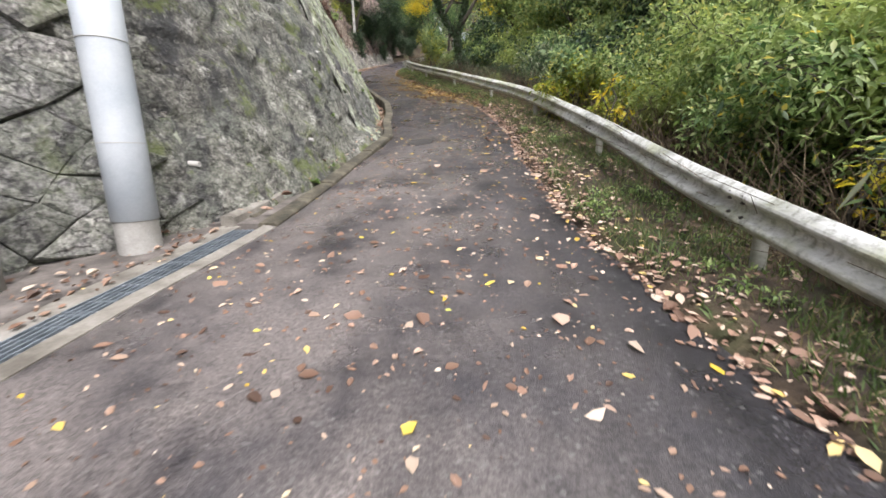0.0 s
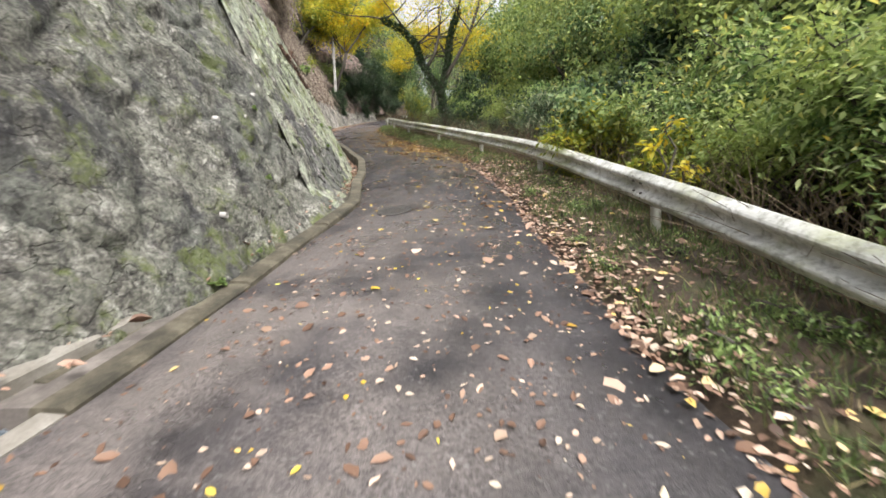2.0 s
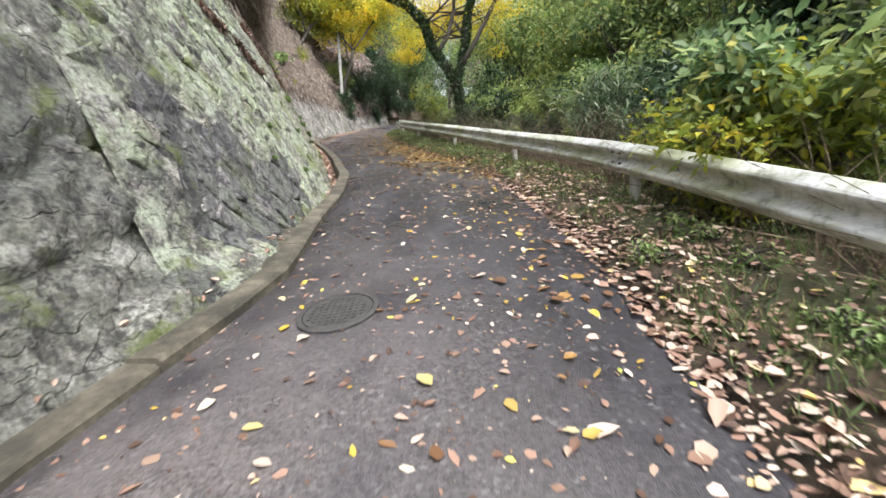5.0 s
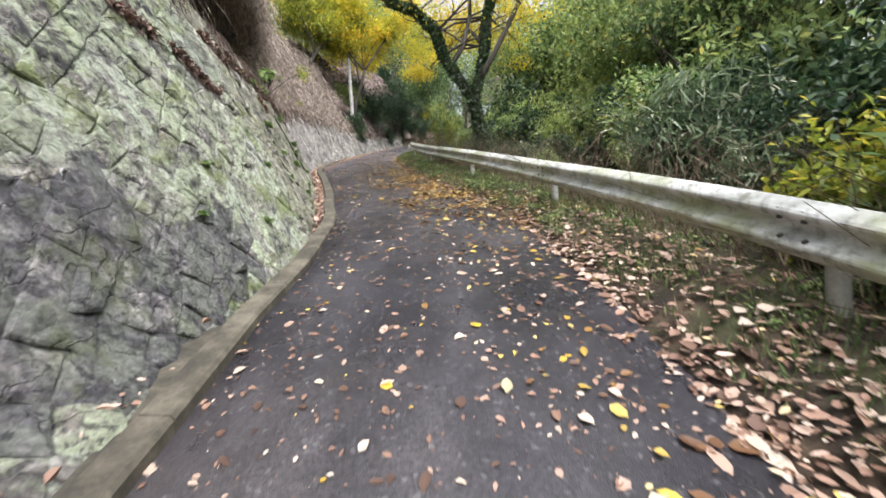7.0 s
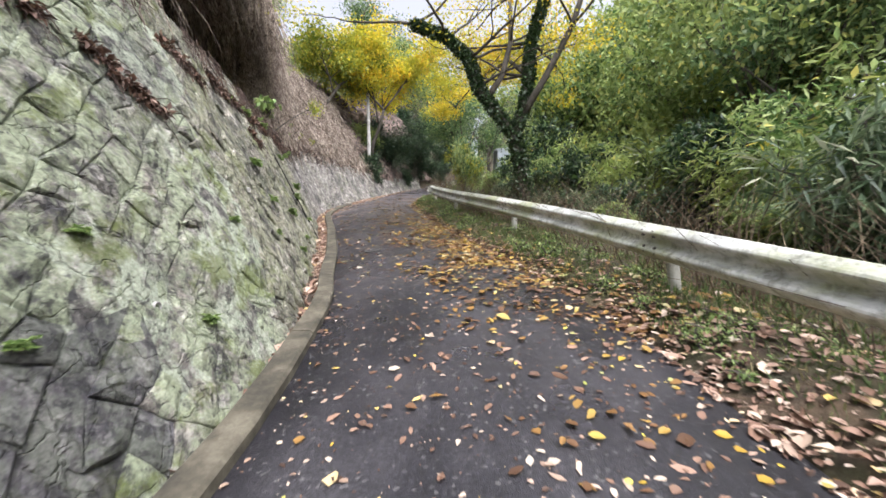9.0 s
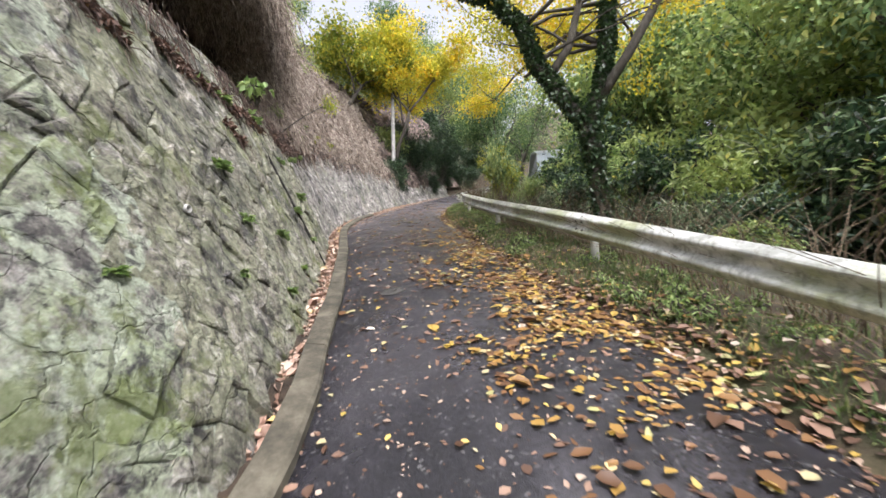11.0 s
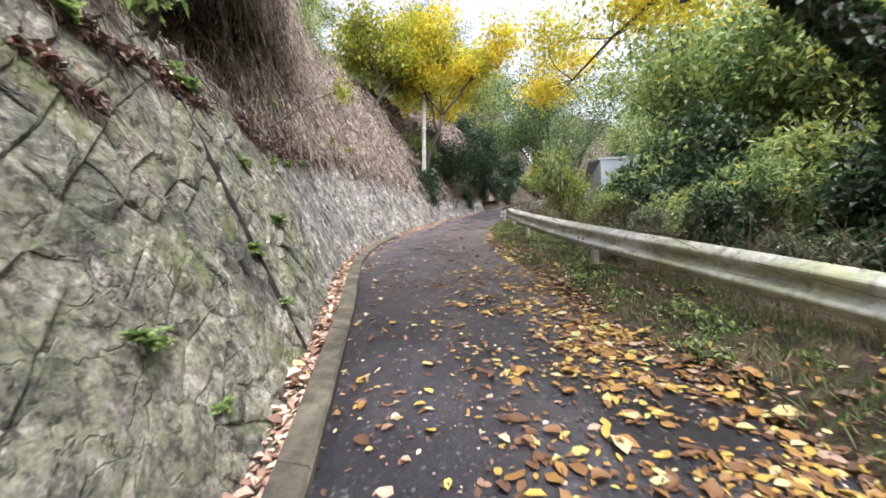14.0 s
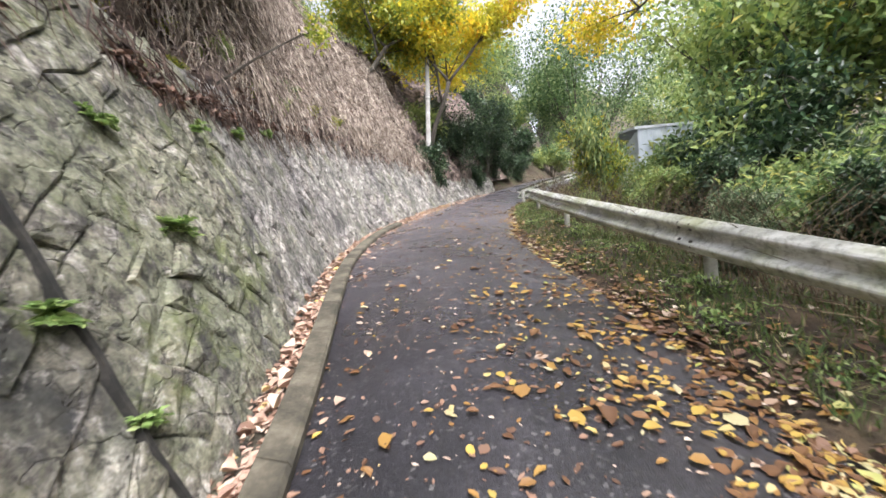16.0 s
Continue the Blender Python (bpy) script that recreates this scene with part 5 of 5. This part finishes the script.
V, F = sweep(list(np.linspace(4.95, 6.4, 8)), lambda y: [(left_edge(y) - o, y, road_z(left_edge(y), y) + z) for o, z in ((1.6, -0.2), (0.2, -0.2), (0.2, 0.035), (0.75, 0.045), (1.6, 0.05))])
setting("drain_fill", mesh_of("drain_fill", V, F, M_APRON), "silted concrete filling between kerb and wall", "pavement")

# ---- gate post by the entrance ----
gpz = road_z(-3.8, 3.2)
gpost = root("gate_post", (-3.8, 3.2, gpz), "grey round concrete post at the entrance", "post")
V, F = lathe([(0.125, -0.3), (0.125, 1.62), (0.115, 1.66), (0.05, 1.68)], 20)
part("shaft", mesh_of("shaft", V, F, M_POLE, True), gpost)
make_bush("bush", tuple(wall_point(2.6, 2.2, 0.0)), (0.55, 0.55, 0.6), M_LEAF_MIX, "small green bush growing out of the rubble wall", 66, 0.09, 900, "", 0.5, 8)

# ---- weeds on the verge ----
weed = make_bush("weed", (2.0, 5.3, verge_z(2.0, 5.3)), (0.3, 0.3, 0.32), M_FERN, "low green weed among grass and dead leaves", 67, 0.06, 400, "weeds on the verge", 0.4, 7, "weed")
rv = random.Random(23)
for k in range(110):
    y = rv.uniform(0, 34)
    x = right_edge(y) + 0.25 + rv.random() * max(0.2, rail_x(min(y, 32.5)) + 0.3 - right_edge(y))
    copy_thing(weed, pose(x, y, verge_z(x, y), 0, 0, rv.uniform(0, 360)) @ Matrix.Scale(rv.uniform(0.5, 1.2), 4))

# ---- fallen leaves ----
def litter(name, spots, mat, size, label, lift=0.004, seed=1, curl=0.5):
    rng = np.random.default_rng(seed)
    P = np.array(spots)
    n = len(P)
    a = rng.uniform(0, 2 * np.pi, n)
    tilt = rng.normal(size=n) * 0.12
    d = np.stack([np.cos(a), np.sin(a), 0.26 * np.sin(a) + tilt], 1)
    nn = unit(np.stack([rng.normal(size=n) * 0.12, -0.26 + rng.normal(size=n) * 0.12, np.ones(n)], 1))
    s = unit(np.cross(nn, d))
    L = (size * np.minimum(rng.lognormal(-0.12, 0.42, n), 2.2))[:, None]
    w = L * rng.uniform(0.32, 0.8, n)[:, None]
    c = w * (rng.uniform(0.0, curl, n))[:, None]
    P = P + nn * lift
    A = P - d * L * 0.5 + nn * c * 0.3
    T = P + d * L * 0.5 + nn * c * rng.uniform(0, 0.9, n)[:, None]
    M = P
    l1, r1_ = P - d * L * 0.18 + s * w * 0.46 + nn * c, P - d * L * 0.18 - s * w * 0.46 + nn * c
    l2, r2_ = P + d * L * 0.2 + s * w * 0.42 + nn * c, P + d * L * 0.2 - s * w * 0.42 + nn * c
    for q in (l1, l2, r1_, r2_):
        q += (rng.normal(size=(n, 3)) * np.array([0.05, 0.05, 0.035])) * L
    V = np.stack([A, l1, l2, T, r2_, r1_, M], 1).reshape(-1, 3)
    k = np.arange(n)[:, None] * 7
    F = np.concatenate([k + [0, 6, 1], k + [1, 6, 2], k + [2, 6, 3], k + [3, 6, 4], k + [4, 6, 5], k + [5, 6, 0]], 1).reshape(-1, 3)
    return tagged(new(name, quick_mesh(name, V, F, mat)), label, "fallen leaves", kind="stuff")


rl = random.Random(17)
road_spots, road_yellow = [], []
for k in range(5200):
    y = rl.uniform(-4, 40)
    f = rl.random()
    x = left_edge(y) + (right_edge(y) - left_edge(y)) * f
    road_spots.append((x, y, road_z(x, y)))
# drift of yellow leaves on the upper stretch, thickest towards the rail side
cover = line((0, 0.02), (9, 0.04), (12.5, 0.07), (15, 0.3), (17, 1.0), (20.5, 1.0), (22.5, 0.5), (25, 0.15), (40, 0.2))
for k in range(60000):
    y = rl.uniform(8, 34)
    f = rl.random()
    dens = cover(y) * (0.06 + 0.94 * clamp((f - 0.25) / 0.5, 0, 1) ** 1.3)
    x = left_edge(y) + (right_edge(y) - left_edge(y) + 0.25) * f
    dens *= clamp(0.55 + 1.6 * fbm(x * 1.3, y * 1.3, 4, 3), 0.05, 1.4)
    if rl.random() < dens * 0.75:
        road_yellow.append((x, y, road_z(x, y) + rl.uniform(0, 0.02)))
litter("fallen_leaves", road_spots, M_LITTER, 0.05, "brown and tan leaves scattered on the asphalt", seed=2, curl=0.35)
crumbs = []
for k in range(6000):
    y = rl.uniform(-3, 34)
    x = left_edge(y) + (right_edge(y) - left_edge(y)) * rl.random()
    crumbs.append((x, y, road_z(x, y)))
pale = []
for k in range(300):
    y = rl.uniform(2, 13)
    x = left_edge(y) + (right_edge(y) - left_edge(y)) * (0.15 + 0.85 * rl.random() ** 0.8)
    pale.append((x, y, road_z(x, y)))
litter("fallen_leaves", pale, M_LITTER_PALE, 0.042, "pale dry leaves scattered on the lower lane", seed=9)
large, gold = [], []
for k in range(120):
    y = rl.uniform(1.5, 15)
    f = rl.random() ** 0.6
    x = left_edge(y) + (right_edge(y) - left_edge(y)) * f
    large.append((x, y, road_z(x, y)))
    y = rl.uniform(0.5, 15)
    x = left_edge(y) + (right_edge(y) - left_edge(y)) * rl.random()
    gold.append((x, y, road_z(x, y)))
litter("fallen_leaves", large, M_LITTER_PALE, 0.095, "large pale tan leaves lying flat on the lane", seed=10, curl=0.2)
litter("fallen_leaves", gold, M_LITTER_GOLD, 0.055, "single bright yellow leaves on the lane", seed=12, curl=0.25)
foot = []
for k in range(2600):
    y = rl.uniform(24, 40)
    if rl.random() < clamp((29 - y) / 5, 0, 0.8):
        continue
    x = left_edge(y) - 0.45 + abs(rl.gauss(0, 0.45))
    foot.append((x, y, road_z(max(x, left_edge(y)), y) + rl.uniform(0, 0.02)))
litter("fallen_leaves", foot, M_LITTER_PALE, 0.07, "reddish tan leaves drifted along the foot of the far wall", seed=16, curl=0.35)
litter("leaf_crumbs", crumbs, M_LITTER, 0.02, "small leaf fragments and bits on the asphalt", seed=8)
litter("fallen_leaves", road_yellow, M_LITTER_YELLOW, 0.068, "thick drift of yellow and brown leaves on the lane", seed=3, curl=0.35)
verge_spots = []
for k in range(15500):
    y = rl.uniform(-4, 36)
    r = right_edge(y)
    g = abs(rl.gauss(0, 0.34)) - 0.10 if rl.random() < 0.68 else rl.uniform(0, 1.3)
    x = r + g
    if rl.random() > clamp(0.75 + fbm(x, y * 0.8, 14, 2), 0.2, 1):
        continue
    if y < 4.5 and rl.random() < 0.5:
        continue
    z = road_z(x, y) if x < r else verge_z(x, y)
    verge_spots.append((x, y, z + rl.uniform(0.0, 0.03)))
for k in range(900):
    y = rl.uniform(8.5, 15.5)
    x = right_edge(y) + rl.uniform(-0.02, 1.15)
    verge_spots.append((x, y, verge_z(x, y) + rl.uniform(0.0, 0.05)))
litter("fallen_leaves", verge_spots[::2], M_LITTER, 0.062, "drift of dry brown leaves along the verge", seed=4, curl=0.4)
litter("fallen_leaves", [p for p in verge_spots[1::2] if p[1] < 14.5], M_LITTER_PALE, 0.06, "drift of pale pinkish tan leaves along the verge", seed=14, curl=0.35)
litter("fallen_leaves", [p for p in verge_spots[1::2] if p[1] >= 14.5], M_LITTER_YELLOW, 0.07, "drift of golden and brown leaves along the verge", seed=15, curl=0.35)
gut = []
for k in range(7000):
    y = rl.uniform(4.8, 36)
    if y < 12.8 and rl.random() > 0.03:
        continue
    x = left_edge(y) - rl.uniform(0.22, 0.5)
    gut.append((x, y, road_z(left_edge(y), y) + gutter_z(y) + rl.uniform(0.01, 0.1)))
litter("fallen_leaves", gut, M_LITTER_PALE, 0.075, "pale brown leaves packed in the gutter", seed=5, curl=0.9)
ent = []
for k in range(330):
    y = rl.uniform(0.5, 5.3)
    x = grate_x(y) - 0.2 - abs(rl.gauss(0, 0.5))
    ent.append((x, y, road_z(left_edge(y), y) + 0.03))
litter("fallen_leaves", ent, M_LITTER, 0.055, "reddish brown leaves on the entrance apron", seed=6, curl=0.8)

# ---- grass on the verge ----
gp, gh = [], []
for k in range(80000):
    y = rl.uniform(-4, 36)
    r = right_edge(y)
    wdt = rail_x(min(y, 32.5)) + 0.9 - r
    x = r + 0.12 + wdt * rl.random()
    if rl.random() > clamp(0.6 + 1.4 * fbm(x * 0.9, y * 0.9, 31, 3), 0.12, 1):
        continue
    gp.append((x, y, verge_z(x, y) - 0.01))
nr = np.random.default_rng(4)
tagged(new("grass", leaf_cloud("grass", np.array(gp), M_GRASS, 0.125, 0.011, -0.8, None, 0.6, rng=nr)), "mixed green and dry grass on the verge", "grass", kind="stuff")

# ---- dry stalks behind the rail ----
V, F = [], []
for k in range(2600):
    y = rl.uniform(-2, 34)
    x = rail_x(min(y, 32.5)) + 0.25 + abs(rl.gauss(0, 0.7))
    z = verge_z(x, y)
    h = rl.uniform(0.3, 1.25)
    dx, dy = rl.gauss(-0.05, 0.5), rl.gauss(0, 0.5)
    tube([(x, y, z - 0.03), (x + dx * 0.3, y + dy * 0.3, z + h * 0.6), (x + dx, y + dy, z + h)], [0.005, 0.004, 0.002], 3, V, F)
tagged(new("dry_stalks", mesh_of("dry_stalks", V, F, M_STALK)), "dry brown stalks standing behind the rail", "dry stalks", kind="stuff")

# ---- small plants rooted in the wall ----


def wall_plant(y, h, s, seed):
    rng = np.random.default_rng(seed)
    p = wall_point(y, h, 0.02)
    t = root("wall_fern", p, "small bright green fern rooted in the wall", "fern", "ferns in the wall")
    n = 9
    V, F, P, H = [], [], [], []
    for k in range(n):
        a = rng.uniform(-1.4, 1.4)
        d = np.array([0.8 * math.cos(a), math.sin(a), rng.uniform(-0.1, 0.8)])
        pts = [Vector((0, 0, 0)), Vector(d * s * 0.5) + Vector((0, 0, 0.04 * s)), Vector(d * s) - Vector((0, 0, 0.25 * s))]
        tube(pts, [0.004, 0.003, 0.0015], 3, V, F)
        for i in range(10):
            q = 0.15 + 0.085 * i
            c = pts[0].lerp(pts[1], q * 2) if q < 0.5 else pts[1].lerp(pts[2], q * 2 - 1)
            P += [np.array(c)] * 2
            sd = np.cross(d, (0, 0, 1))
            H += [sd * 2 + d, -sd * 2 + d]
    part("stalk_tuft", mesh_of("stalk_tuft", V, F, M_FERN), t)
    part("fronds", leaf_cloud("fronds", np.array(P), M_FERN, 0.4 * s, 0.22 * s, 0.1, np.array(H), 0.25, rng=rng), t)


for k, (y, h, s) in enumerate(((6.75, 0.15, 0.2), (8.4, 0.95, 0.13), (8.9, 1.9, 0.1), (7.6, 0.2, 0.12), (12.9, 0.9, 0.15), (14.3, 0.5, 0.16), (13.4, 1.4, 0.14), (15.4, 1.2, 0.14), (17.5, 1.9, 0.28), (16.9, 0.8, 0.15),
                               (18.0, 0.3, 0.16), (18.55, 0.9, 0.24), (17.68, 1.25, 0.2), (19.0, 0.35, 0.14), (20.3, 1.1, 0.22), (20.6, 0.5, 0.18), (21.0, 2.1, 0.2), (21.4, 1.3, 0.26), (22.4, 2.2, 0.25), (23.6, 2.3, 0.24), (25.0, 2.5, 0.3), (20.0, 2.9, 0.35), (18.6, 3.0, 0.3))):
    wall_plant(y, h, s * 0.62, 80 + k)

# ---- leafy shoots on the bank ----
make_bush("broadleaf_seedling", (-4.4, 19.1, 7.55), (0.3, 0.3, 0.35), M_FERN, "young shoot with broad bright green leaves at the bank's edge", 401, 0.16, 72, "", 0.6, 4, "seedling", 0.3, 0.6)
make_bush("broadleaf_seedling", (-4.75, 18.0, 7.2), (0.3, 0.3, 0.3), M_FERN, "young shoot with pale green leaves over the wall", 402, 0.12, 72, "", 0.5, 4, "seedling", 0.3, 0.5)
sap = root("sapling", (-6.7, 23.9, 9.0), "thin bare sapling leaning out with a tuft of lime leaves", "sapling")
V, F = [], []
tube([Vector((-0.3, -0.1, -0.3)), Vector((0.25, 0.3, 0.35)), Vector((0.6, 0.6, 0.75)), Vector((1.0, 0.9, 1.1))], [0.022, 0.018, 0.014, 0.006], 6, V, F)
tube([Vector((0.6, 0.6, 0.75)), Vector((0.9, 0.6, 0.85)), Vector((1.15, 0.7, 0.85))], [0.01, 0.008, 0.004], 5, V, F)
part("stem", mesh_of("stem", V, F, M_BARK), sap, "thin bare stem")
nr = np.random.default_rng(403)
P = np.concatenate([np.array((1.0, 0.9, 1.1)) + nr.normal(size=(130, 3)) * 0.13, np.array((1.15, 0.7, 0.85)) + nr.normal(size=(90, 3)) * 0.1])
part("leaves", leaf_cloud("leaves", P, M_LEAF_LIME, 0.1, 0.05, 0.3, rng=nr), sap, "lime green leaves")

# ---- stones of the masonry, last ----
masonry(9.9, 15.5, M_MORTAR, M_STONE, "leaning wall of green lichen-covered mortared stones", (9.9, 15.5, 2.4))
masonry(15.5, 23.1, M_MORTAR_OLIVE, M_STONE_OLIVE, "leaning wall of olive-grey mortared stones", (15.5, 23.1, 2.6), name="wall_olive_stone", bed=0.002)
masonry(23.1, 44, M_MORTAR_PALE, M_STONE_PALE, "leaning wall of pale grey mortared stones", (23.1, 28.0, 1.5), name="wall_pale_stone")
masonry(-8, 4.75, M_MORTAR, M_RUBBLE, "rough grey rubble stone wall behind the entrance", (1.5, 4.8, 2.6), 0.34, 0.26, 0.06, "wall_rubble", -0.05)
